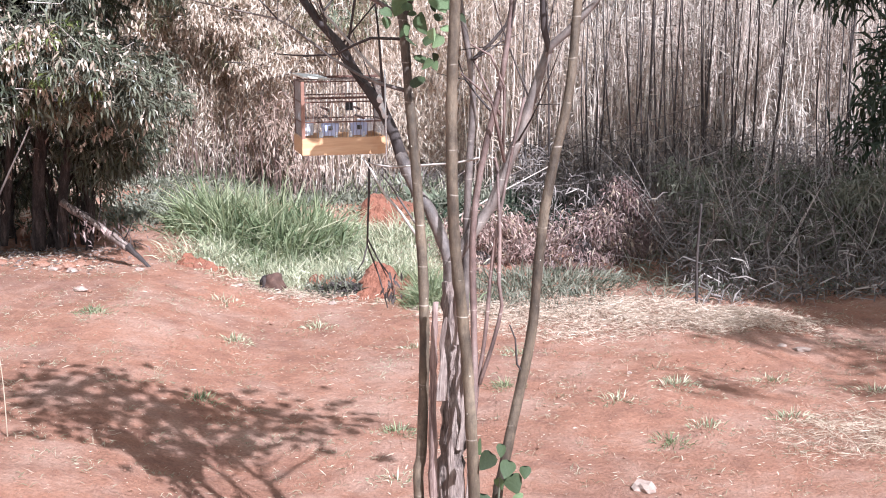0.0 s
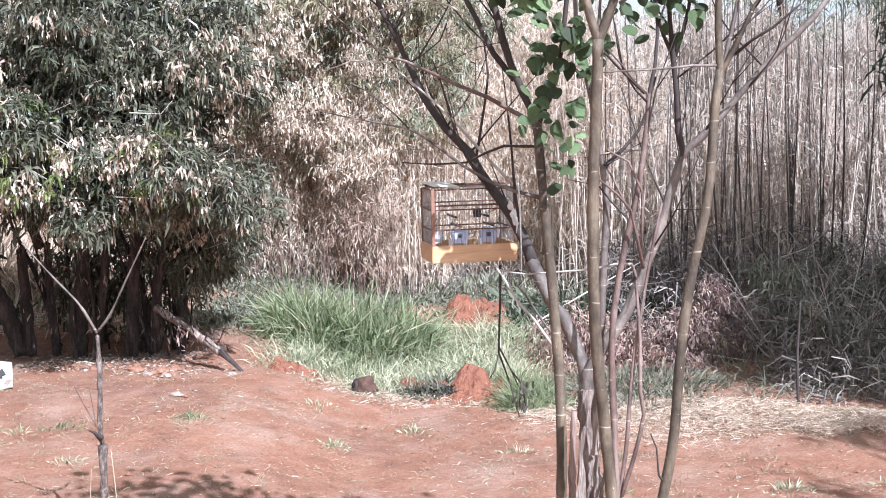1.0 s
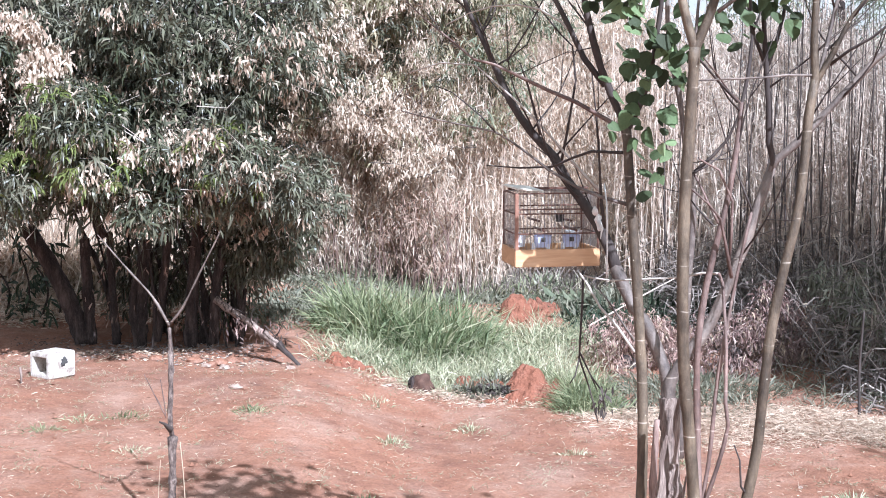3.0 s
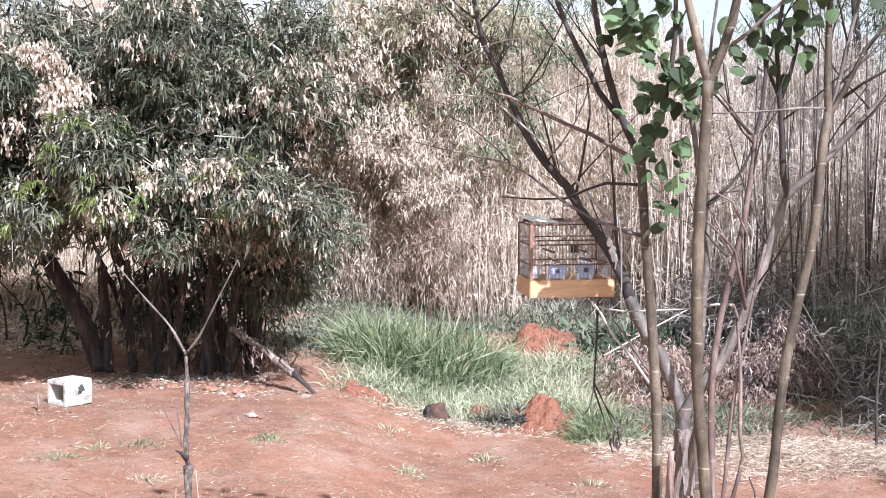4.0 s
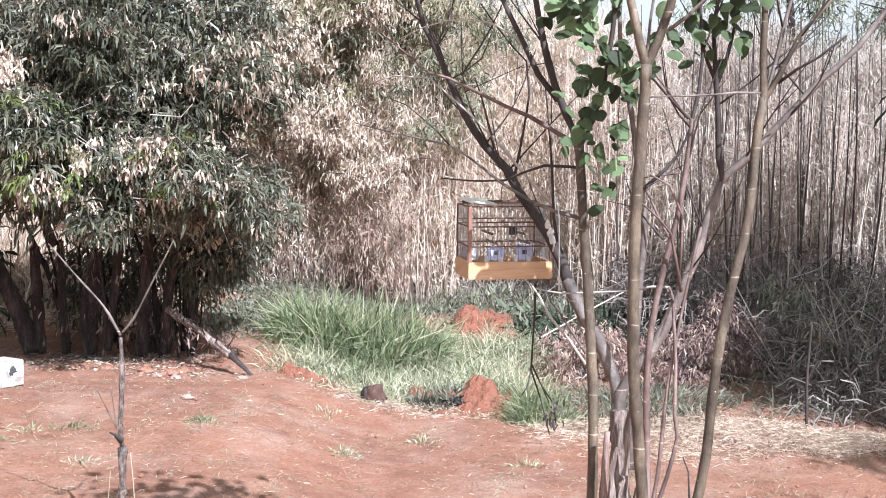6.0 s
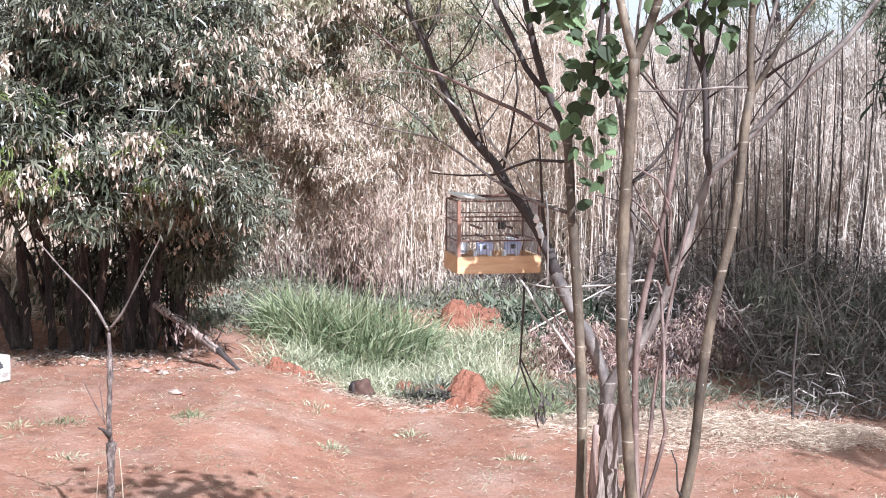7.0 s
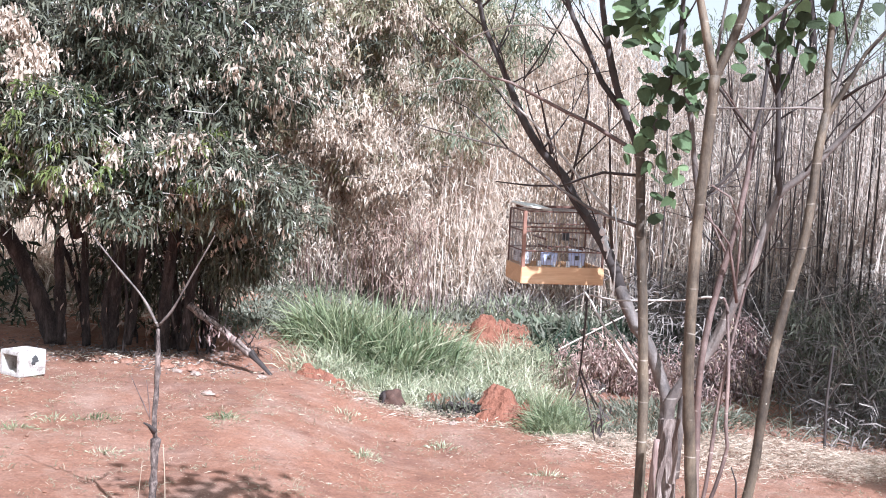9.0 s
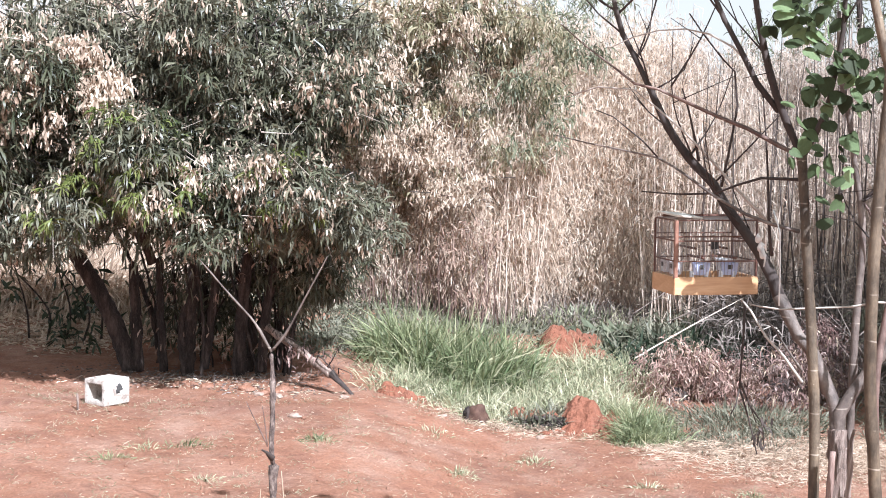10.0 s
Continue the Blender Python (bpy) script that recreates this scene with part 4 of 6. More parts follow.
# ---- thin forked sapling ----
sapling = thing("forked_sapling", "thin leafless sapling forking into two pale arms", "sapling", on_ground(-1.137, 5.03))
limb("base", sapling, [(-1.138, 5.03, -0.05), (-1.138, 5.03, 0.049), (-1.12, 5.045, 0.293), (-1.117, 5.06, 0.52)], 0.0205, 0.0155, BARK_SAP, rough=0.24, knots=0.3, step=0.03)
limb("stem", sapling, [(-1.117, 5.06, 0.52), (-1.125, 5.06, 0.605), (-1.121, 5.083, 0.753), (-1.124, 5.107, 0.875), (-1.132, 5.13, 0.999)], 0.012, 0.0085, BARK_SAP, rough=0.24, knots=0.3, step=0.03)
limb("branch", sapling, [(-1.132, 5.13, 1.012), (-1.208, 5.148, 1.137), (-1.3, 5.165, 1.237), (-1.38, 5.182, 1.324), (-1.46, 5.2, 1.412)], 0.0068, 0.0028, BARK_GREY, rough=0.24, knots=0.3, step=0.03)
limb("branch", sapling, [(-1.127, 5.13, 1.02), (-1.069, 5.114, 1.091), (-1.019, 5.098, 1.182), (-0.964, 5.082, 1.285), (-0.914, 5.066, 1.375), (-0.88, 5.05, 1.439)], 0.006, 0.0025, BARK_GREY, rough=0.24, knots=0.3, step=0.03)
limb("twig", sapling, [(-1.143, 5.06, 0.605), (-1.149, 5.06, 0.681), (-1.163, 5.06, 0.783)], 0.003, 0.0015, BARK_RED, rough=0.24, knots=0.3, step=0.03)
limb("twig", sapling, [(-1.145, 5.06, 0.617), (-1.194, 5.06, 0.719), (-1.233, 5.06, 0.803)], 0.003, 0.0015, BARK_RED, rough=0.24, knots=0.3, step=0.03)
limb("stub", sapling, [(-1.119, 5.05, 0.556), (-1.142, 5.025, 0.588), (-1.156, 5, 0.604)], 0.012, 0.006, BARK_DARK, rough=0.24, knots=0.3, step=0.03)
limb("stake", sapling, [(-1.06, 5.03, 0.02), (-1.065, 5.04, 0.3), (-1.08, 5.05, 0.5)], 0.003, 0.002, STRAW, sides=6)
limb("stake", sapling, [(-1.18, 5.03, 0.02), (-1.185, 5.04, 0.2), (-1.17, 5.05, 0.42)], 0.0025, 0.0015, STRAW, sides=6)


# ---- clumped leaf masses ----
def shell_points(lobes, n, inner=0.72):
    """Clump centres near the skin of a set of egg-shaped lobes."""
    lobes = np.array(lobes, float)
    area = (lobes[:, 3] * lobes[:, 5] + lobes[:, 4] * lobes[:, 5] + lobes[:, 3] * lobes[:, 4])
    pick = rng.choice(len(lobes), n, p=area / area.sum())
    d = unit(rng.normal(size=(n, 3)))
    r = inner + (1.06 - inner) * rng.random(n) ** 0.6
    return lobes[pick, :3] + d * lobes[pick, 3:] * r[:, None], d


def clumps(centres, out, per, spread, length, width, droop, lean):
    """Leaves in tufts: each tuft fans from its twig end."""
    n = len(centres)
    c = np.repeat(centres, per, 0)
    o = np.repeat(out, per, 0)
    p = c + rng.normal(size=c.shape) * spread
    d = unit(o * lean + rng.normal(size=c.shape) * 0.75 + np.array([0, 0, -0.55]))
    k = n * per
    return blades(p, d, length * rng.uniform(0.65, 1.25, k), width * rng.uniform(0.7, 1.25, k), droop * rng.uniform(0.4, 1.4, k))


def whorls(centres, out, per, length, width):
    """Narrow leaves that spread from one twig end like a fan and droop at their tips."""
    n = len(centres)
    c, o = np.repeat(centres, per, 0), np.repeat(out, per, 0)
    d = unit(o * 0.35 + rng.normal(size=c.shape) * np.array([0.9, 0.9, 0.45]) + np.array([0, -0.1, 0.0]))
    k = n * per
    return blades(c + d * 0.012 + rng.normal(size=c.shape) * 0.008, d, length * rng.uniform(0.6, 1.25, k), width * rng.uniform(0.7, 1.25, k), rng.uniform(0.5, 1.5, k))


# ---- large shrub ----
shrub = thing("large_shrub", "large many-trunked shrub with narrow green leaves and dry cream clusters", "shrub", on_ground(-2.4, 9.6))
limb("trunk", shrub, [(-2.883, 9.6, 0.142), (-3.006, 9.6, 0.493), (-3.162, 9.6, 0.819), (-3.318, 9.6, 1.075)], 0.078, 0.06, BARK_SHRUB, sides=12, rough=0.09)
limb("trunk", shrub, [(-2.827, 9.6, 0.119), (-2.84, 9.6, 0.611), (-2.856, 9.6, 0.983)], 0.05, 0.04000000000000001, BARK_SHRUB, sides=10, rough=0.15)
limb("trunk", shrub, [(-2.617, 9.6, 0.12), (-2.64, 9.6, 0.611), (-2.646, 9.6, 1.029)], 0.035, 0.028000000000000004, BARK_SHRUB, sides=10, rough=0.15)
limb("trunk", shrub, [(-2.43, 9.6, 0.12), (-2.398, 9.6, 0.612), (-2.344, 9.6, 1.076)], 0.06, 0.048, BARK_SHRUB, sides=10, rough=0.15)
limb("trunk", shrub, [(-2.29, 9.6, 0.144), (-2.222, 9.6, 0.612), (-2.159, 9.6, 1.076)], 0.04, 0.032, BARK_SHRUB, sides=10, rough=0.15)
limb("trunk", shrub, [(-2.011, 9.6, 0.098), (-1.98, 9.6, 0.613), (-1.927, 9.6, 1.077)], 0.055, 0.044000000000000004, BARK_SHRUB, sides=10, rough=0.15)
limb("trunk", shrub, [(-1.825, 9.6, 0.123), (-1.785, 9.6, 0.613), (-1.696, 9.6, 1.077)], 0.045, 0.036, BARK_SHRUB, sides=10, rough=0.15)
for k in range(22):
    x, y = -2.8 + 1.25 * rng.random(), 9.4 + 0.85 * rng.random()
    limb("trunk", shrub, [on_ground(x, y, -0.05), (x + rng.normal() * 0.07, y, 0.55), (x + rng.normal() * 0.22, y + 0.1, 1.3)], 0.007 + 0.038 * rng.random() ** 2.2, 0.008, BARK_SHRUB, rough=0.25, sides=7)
limb("bough", shrub, [(-2.2, 9.6, 1.0), (-1.8, 9.4, 1.6), (-1.45, 9.2, 2.1), (-1.2, 9.2, 2.7)], 0.04, 0.012, BARK_SHRUB, rough=0.12)
limb("bough", shrub, [(-2.7, 9.6, 1.0), (-2.9, 9.3, 1.8), (-3.1, 9.1, 2.5), (-3.0, 9.1, 3.2)], 0.04, 0.012, BARK_SHRUB, rough=0.12)
CROWN_LOBES = [(-2.5, 9.05, 2.3, 1.15, 0.75, 0.7), (-3.6, 9.0, 2.35, 1.0, 0.75, 0.7), (-1.75, 9.1, 2.3, 0.75, 0.8, 0.75), (-2.1, 8.95, 2.9, 1.2, 0.5, 0.5), (-3.4, 8.95, 2.9, 1.3, 0.5, 0.5), (-1.4, 9.2, 2.9, 0.7, 0.5, 0.5), (-1.5, 9.6, 1.4, 0.42, 0.55, 0.45), (-1.3, 9.9, 1.0, 0.24, 0.3, 0.34), (-4.5, 9.3, 2.25, 0.9, 0.85, 0.8), (-4.6, 9.1, 2.8, 1.1, 0.5, 0.5)]
SKIRT_LOBES = [(-2.9, 8.9, 1.75, 0.6, 0.6, 0.35), (-2.0, 8.9, 1.7, 0.5, 0.55, 0.32), (-2.5, 8.65, 1.55, 0.65, 0.4, 0.36), (-1.85, 8.7, 1.5, 0.45, 0.4, 0.36), (-3.3, 8.8, 1.6, 0.5, 0.45, 0.36), (-2.2, 8.6, 1.95, 0.7, 0.4, 0.4), (-1.75, 8.45, 1.45, 0.55, 0.35, 0.3), (-1.3, 8.75, 1.45, 0.35, 0.35, 0.3), (-2.5, 8.4, 1.45, 0.6, 0.3, 0.28), (-3.65, 8.95, 1.45, 0.5, 0.4, 0.36), (-4.15, 9.1, 1.4, 0.5, 0.4, 0.42), (-3.85, 9.3, 1.15, 0.35, 0.3, 0.25)]
SHRUB_LOBES = CROWN_LOBES + SKIRT_LOBES


def tufted(lobes, n, lo, hi):
    """Breaks big lobes up into many small ones on their skin, with gaps between."""
    c, o = shell_points(lobes, n, 0.8)
    r = rng.uniform(lo, hi, n)
    return np.column_stack([c, r, r, r * 0.75])


def swell(x, y, z):
    """A smooth uneven field, about -1 to 1, that breaks the crown into sprays and hollows."""
    return 0.45 * np.sin(5.1 * x + 1.3 * np.sin(3.7 * z + 1) + 0.6) + 0.4 * np.sin(7.3 * z - 2.1 * np.sin(3.1 * x) + 1.2 * y) + 0.3 * np.sin(11.7 * x + 9.1 * z + 2.0)


def hollowed(c, o, least):
    """Leaves out what lies in the hollows of the crown's outer skin."""
    keep = (swell(c[:, 0], c[:, 1], c[:, 2]) > least) | (c[:, 1] > 9.45)
    return c[keep], o[keep]


tufts = tufted(SHRUB_LOBES, 300, 0.14, 0.34)
tufts = tufts[tufts[:, 2] < 3.05]
tufts = tufts[(swell(tufts[:, 0], tufts[:, 1], tufts[:, 2]) > -0.3) | (tufts[:, 1] > 9.45)]
core = [(x, y + 0.12, min(z, 2.65), a * 0.66, b * 0.6, h * 0.66) for x, y, z, a, b, h in SHRUB_LOBES]
c, o = hollowed(*shell_points(tufts, 1500, 0.4), -0.45)
c3, o3 = hollowed(*shell_points(tufts, 5600, 0.7), -0.35)
c2, o2 = shell_points([(-2.2, 10.35, 0.75, 0.75, 0.25, 0.6), (-2.55, 10.45, 0.8, 0.4, 0.25, 0.6), (-1.85, 10.3, 0.6, 0.4, 0.25, 0.55)], 170, 0.2)
c4, o4 = shell_points(core, 1000, 0.5)
green = [clumps(c, o, 18, 0.05, 0.11, 0.016, 0.55, 0.55), whorls(c3, o3, 12, 0.112, 0.0165), clumps(c2, o2, 20, 0.07, 0.12, 0.02, 0.55, 0.5), clumps(c4, o4, 18, 0.08, 0.12, 0.02, 0.55, 0.5)]
piece("green_leaves", blade_mesh("green_leaves", green, LEAF), shrub)
fresh = tufts[rng.random(len(tufts)) < 0.13]
c, o = shell_points(fresh, 520, 0.85)
piece("fresh_leaves", blade_mesh("fresh_leaves", [whorls(c, o, 12, 0.105, 0.016)], LEAF_FRESH), shrub, "yellow-green young leaves at the twig ends")
likely = smoothstep((tufts[:, 2] - 1.3) / 0.5) * 0.10 + 0.5 * smoothstep((tufts[:, 0] + 2.3) / 0.9) * smoothstep((tufts[:, 2] - 1.5) / 0.5) + 0.001
for x, z, rx, rz, much in ((-3.0, 2.5, 0.4, 0.33, 3.0), (-1.6, 1.75, 0.35, 0.25, 3.0), (-1.35, 2.3, 0.5, 0.2, 4.0), (-2.55, 1.75, 0.4, 0.15, 2.0)):
    likely += much * np.exp(-(((tufts[:, 0] - x) / rx) ** 2) - ((tufts[:, 2] - z) / rz) ** 2)
pick = tufts[rng.choice(len(tufts), 72, replace=False, p=likely / likely.sum())]
c, o = shell_points(pick, 900, 0.92)
c2, o2 = shell_points(tufts, 1500, 0.98)
c5, o5 = shell_points(tufted([(-3.05, 8.5, 2.46, 0.34, 0.18, 0.2), (-2.8, 8.5, 2.25, 0.28, 0.15, 0.12), (-1.3, 8.65, 1.62, 0.24, 0.15, 0.13), (-1.65, 8.35, 1.78, 0.2, 0.1, 0.1)], 24, 0.06, 0.12), 190, 0.6)
piece("dry_foliage", blade_mesh("dry_foliage", [clumps(c, o, 12, 0.03, 0.065, 0.02, 1.6, 0.2), clumps(c2, o2, 7, 0.025, 0.055, 0.017, 1.6, 0.2), clumps(c5, o5, 15, 0.035, 0.07, 0.023, 1.6, 0.2)], DRY), shrub, "cream dry leaf clusters")
tw = []
c, o = shell_points(tufts, 260, 0.9)
side = unit(rng.normal(size=c.shape) * np.array([1, 0.4, 0.6]))
for a, b, e in zip(c, o, side):
    tw.append(tube([a - e * 0.18, a + rng.normal(size=3) * 0.03, a + e * 0.16 + b * 0.05], 0.0034, 0.0012, step=0.2, sides=5, rough=0.1))
piece("twig_litter", mesh_of("twig_litter", *joined(tw), BARK_PALE), shrub, "pale bare twigs", kind="stuff")
n = 46
c = np.stack([rng.uniform(-2.85, -1.6, n), rng.uniform(9.4, 9.75, n), rng.uniform(0.15, 1.3, n)], -1)
piece("hanging_dry_leaves", blade_mesh("hanging_dry_leaves", [clumps(c, np.tile([0, -0.3, -0.9], (n, 1)), 4, np.array([0.03, 0.03, 0.06]), 0.065, 0.014, 0.6, 0.6)], RUST), shrub, "pale dead leaves caught between the trunks", kind="stuff")
n = 26
x, y = rng.uniform(-2.65, -1.4, n), rng.uniform(9.25, 10.1, n)
c = np.stack([x, y, rng.uniform(0.5, 1.3, n)], -1)
piece("hanging_sprays", blade_mesh("hanging_sprays", [clumps(c, np.tile([0, -0.4, -0.9], (n, 1)), 14, np.array([0.03, 0.03, 0.09]), 0.11, 0.013, 0.6, 0.8)], LEAF), shrub, kind="stuff")
tw = []
c, o = shell_points(SHRUB_LOBES, 260, 0.8)
for a, b in zip(c, o):
    a2 = a - b * 0.35 + np.array([0, 0, -0.1])
    tw.append(tube([a2, (a + a2) / 2 + rng.normal(size=3) * 0.03, a + b * 0.1], 0.006, 0.002, step=0.2, sides=5, rough=0.1))
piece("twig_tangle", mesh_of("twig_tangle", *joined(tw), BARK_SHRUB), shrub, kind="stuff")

# ---- half-dry shrub behind it ----
dry_shrub = thing("dry_shrub", "tall half-dry shrub with yellowish olive and cream leaves", "shrub", on_ground(-0.6, 13.1))
for k in range(9):
    x = -1.2 + 1.5 * rng.random()
    limb("trunk", dry_shrub, [on_ground(x, 13.1 + rng.normal() * 0.2, -0.05), (x + rng.normal() * 0.1, 13.1, 1.2), (x + rng.normal() * 0.3, 13.0, 2.6)], 0.007, 0.004, REED_STEM, rough=0.1, sides=6)
DRY_LOBES = tufted([(-0.84, 12.9, 2.56, 0.77, 0.4, 0.88), (-0.4, 13.3, 3.33, 0.85, 0.4, 0.85), (-1.1, 12.7, 1.8, 0.55, 0.4, 0.65), (-1.0, 12.8, 3.45, 0.85, 0.5, 0.85), (0.05, 13.5, 3.3, 0.45, 0.3, 0.4)], 70, 0.2, 0.34)
c, o = shell_points(DRY_LOBES, 520, 0.5)
piece("olive_leaves", blade_mesh("olive_leaves", [clumps(c, o, 22, 0.06, 0.11, 0.019, 0.7, 0.4)], LEAF_OLIVE), dry_shrub)
c, o = shell_points(DRY_LOBES, 620, 0.8)
piece("dry_foliage", blade_mesh("dry_foliage", [clumps(c, o, 20, 0.045, 0.09, 0.024, 1.0, 0.2)], DRY), dry_shrub, "cream dry leaf clusters")

c, o = shell_points(tufted([(-1.0, 12.3, 2.3, 0.5, 0.25, 0.55), (-0.8, 12.4, 3.1, 0.7, 0.3, 0.6), (-1.25, 12.2, 1.6, 0.35, 0.25, 0.5), (-0.4, 12.5, 2.6, 0.4, 0.25, 0.4)], 26, 0.1, 0.22), 120, 0.5)
piece("green_leaves", blade_mesh("green_leaves", [whorls(c, o, 12, 0.11, 0.016)], LEAF), dry_shrub, "dark green leaf sprays")
c, o = shell_points(tufted([(-0.95, 12.2, 2.2, 0.5, 0.25, 0.6), (-0.6, 12.35, 2.9, 0.6, 0.3, 0.5), (-0.9, 12.1, 1.5, 0.45, 0.25, 0.45), (-0.3, 12.3, 1.9, 0.45, 0.25, 0.5)], 36, 0.1, 0.2), 420, 0.7)
piece("pale_foliage", blade_mesh("pale_foliage", [clumps(c, o, 12, 0.035, 0.075, 0.016, 1.6, 0.2)], DRY), dry_shrub, "cream withered leaves at the twig ends")
tw = [tube([a - b * 0.25, a + rng.normal(size=3) * 0.04, a + b * 0.2], 0.005, 0.002, step=0.2, sides=5, rough=0.1) for a, b in zip(c[:36], unit(rng.normal(size=(36, 3)) * np.array([1, 0.3, 0.7])))]
piece("twig_tangle", mesh_of("twig_tangle", *joined(tw), BARK_DARK), dry_shrub, kind="stuff")
c, o = shell_points([(-0.75, 12.75, 1.55, 0.35, 0.2, 0.4), (-0.35, 12.9, 1.9, 0.3, 0.2, 0.3)], 60, 0.5)
piece("withered_leaves", blade_mesh("withered_leaves", [clumps(c, o, 18, 0.05, 0.09, 0.02, 1.2, 0.2)], RUST), dry_shrub, "rust-brown withered leaves")

rust_bush = thing("dead_bush", "rust-brown dead bush before the reeds", "bush", on_ground(-0.05, 12.38))
for k in range(6):
    x = -0.05 + rng.normal() * 0.1
    limb("stem", rust_bush, [on_ground(x, 12.38, -0.05), (x + rng.normal() * 0.08, 12.38, 0.6), (x + rng.normal() * 0.18, 12.36, 1.2)], 0.009, 0.003, BARK_RED, sides=6)
c, o = shell_points(tufted([(-0.05, 12.36, 0.8, 0.28, 0.16, 0.42), (-0.32, 12.4, 0.65, 0.22, 0.16, 0.28)], 14, 0.1, 0.18), 55, 0.4)
piece("withered_leaves", blade_mesh("withered_leaves", [clumps(c, o, 18, 0.07, 0.1, 0.012, 1.2, 0.3)], RUST), rust_bush)

grey_shrub = thing("grey_shrub", "thin grey-green shrub rising before the reeds", "shrub", on_ground(0.35, 13.5))
for k in range(5):
    x = 0.3 + rng.normal() * 0.15
    limb("trunk", grey_shrub, [on_ground(x, 13.5, -0.05), (x + rng.normal() * 0.06, 13.45, 1.5), (x + rng.normal() * 0.2, 13.35, 2.8), (x + rng.normal() * 0.35, 13.3, 3.6)], 0.014, 0.004, BARK_SHRUB, sides=6, step=0.15)
c, o = shell_points(tufted([(0.1, 13.3, 2.75, 0.42, 0.3, 0.6), (0.6, 13.4, 3.15, 0.38, 0.3, 0.5), (0.3, 13.3, 3.6, 0.5, 0.3, 0.4), (0.8, 13.1, 2.8, 0.45, 0.3, 0.6), (1.15, 13.3, 3.35, 0.5, 0.3, 0.4), (0.45, 12.7, 2.3, 0.4, 0.25, 0.5)], 44, 0.1, 0.2), 200, 0.4)
piece("crown", blade_mesh("crown", [clumps(c, o, 20, 0.06, 0.1, 0.016, 0.7, 0.4)], LEAF_GREY), grey_shrub)

c, o = shell_points(tufted([(0.35, 12.75, 2.35, 0.4, 0.22, 0.7), (0.7, 12.9, 2.9, 0.3, 0.22, 0.4)], 22, 0.08, 0.18), 120, 0.4)
piece("olive_leaves", blade_mesh("olive_leaves", [clumps(c, o, 18, 0.07, 0.1, 0.014, 0.8, 0.3)], LEAF_OLIVE), grey_shrub)

# ---- dark tree at the edge of the yard ----
dark_tree = thing("dark_tree", "dark green feathery tree overhanging the brush", "tree", on_ground(6.3, 8.6))
limb("trunk", dark_tree, [on_ground(6.3, 8.6, -0.1), (6.2, 8.6, 1.6), (5.9, 8.6, 3.0), (5.7, 8.6, 4.4)], 0.13, 0.06, BARK_SHRUB, rough=0.12, step=0.2)
for b in ([(6.0, 8.6, 2.6), (5.2, 8.3, 3.5), (4.5, 8.0, 3.9)], [(6.1, 8.6, 2.4), (5.5, 9.4, 2.9), (4.9, 10.2, 2.5)], [(5.8, 8.6, 3.4), (6.2, 9.4, 4.2), (6.6, 10.2, 4.6)], [(6.0, 8.6, 2.8), (6.3, 7.0, 3.5), (6.6, 5.2, 3.8)]):
    limb("bough", dark_tree, b, 0.06, 0.02, BARK_SHRUB, step=0.15)
# bough added out of view, to carry leaves that dapple the right-hand ground
limb("bough", dark_tree, [(6.3, 7.0, 3.5), (6.2, 5.2, 4.1), (5.7, 3.0, 4.3)], 0.035, 0.012, BARK_SHRUB, step=0.15)
DARK_LOBES = [(5.05, 10.3, 2.36, 0.6, 0.6, 0.36), (5.45, 10.5, 1.35, 0.22, 0.3, 0.55), (5.3, 10.6, 0.8, 0.2, 0.3, 0.3), (5.0, 10.2, 2.55, 0.25, 0.4, 0.22), (7.7, 8.0, 3.4, 1.0, 1.0, 0.9)]
# unseen upper crown, added where it casts shade on the brush
SHADE_LOBES = tufted([(6.1, 7.3, 3.9, 1.15, 1.3, 0.8), (6.0, 5.9, 3.9, 1.0, 1.0, 0.7), (6.4, 7.6, 4.0, 1.3, 1.4, 1.0), (5.4, 8.6, 4.0, 1.0, 0.9, 0.6), (6.7, 4.9, 3.8, 0.9, 0.9, 0.6), (5.75, 5.7, 3.8, 0.7, 0.8, 0.5), (7.2, 7.6, 3.9, 1.0, 1.0, 0.7), (6.1, 6.5, 3.8, 0.9, 0.9, 0.6)], 100, 0.25, 0.45)
c, o = shell_points(DARK_LOBES + SHADE_LOBES.tolist(), 3200, 0.2)
# sparse unseen leaves on the added bough, for broken shade on the earth
c2, o2 = shell_points(tufted([(5.3, 2.7, 4.2, 0.9, 0.4, 0.25), (5.9, 3.6, 4.2, 0.8, 0.5, 0.3)], 14, 0.12, 0.24), 60, 0.3)
c, o = np.vstack([c, c2]), np.vstack([o, o2])
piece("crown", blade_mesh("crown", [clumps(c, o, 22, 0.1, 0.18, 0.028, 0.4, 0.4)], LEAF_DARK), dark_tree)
# dappled light put into the colour: pale leaves for sun, dark ones for shade
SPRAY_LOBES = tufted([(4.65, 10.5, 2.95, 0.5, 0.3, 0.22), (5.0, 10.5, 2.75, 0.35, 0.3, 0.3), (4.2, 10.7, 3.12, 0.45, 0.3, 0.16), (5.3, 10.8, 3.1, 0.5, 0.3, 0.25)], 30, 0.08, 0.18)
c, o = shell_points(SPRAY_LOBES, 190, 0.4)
piece("sunlit_leaves", blade_mesh("sunlit_leaves", [clumps(c, o, 20, 0.06, 0.09, 0.012, 0.6, 0.4)], LEAF_GREY), dark_tree, "grey-green feathery leaves coloured as sunlit")
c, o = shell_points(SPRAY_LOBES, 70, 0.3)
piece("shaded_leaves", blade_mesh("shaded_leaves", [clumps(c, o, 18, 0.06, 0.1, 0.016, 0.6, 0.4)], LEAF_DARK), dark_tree)
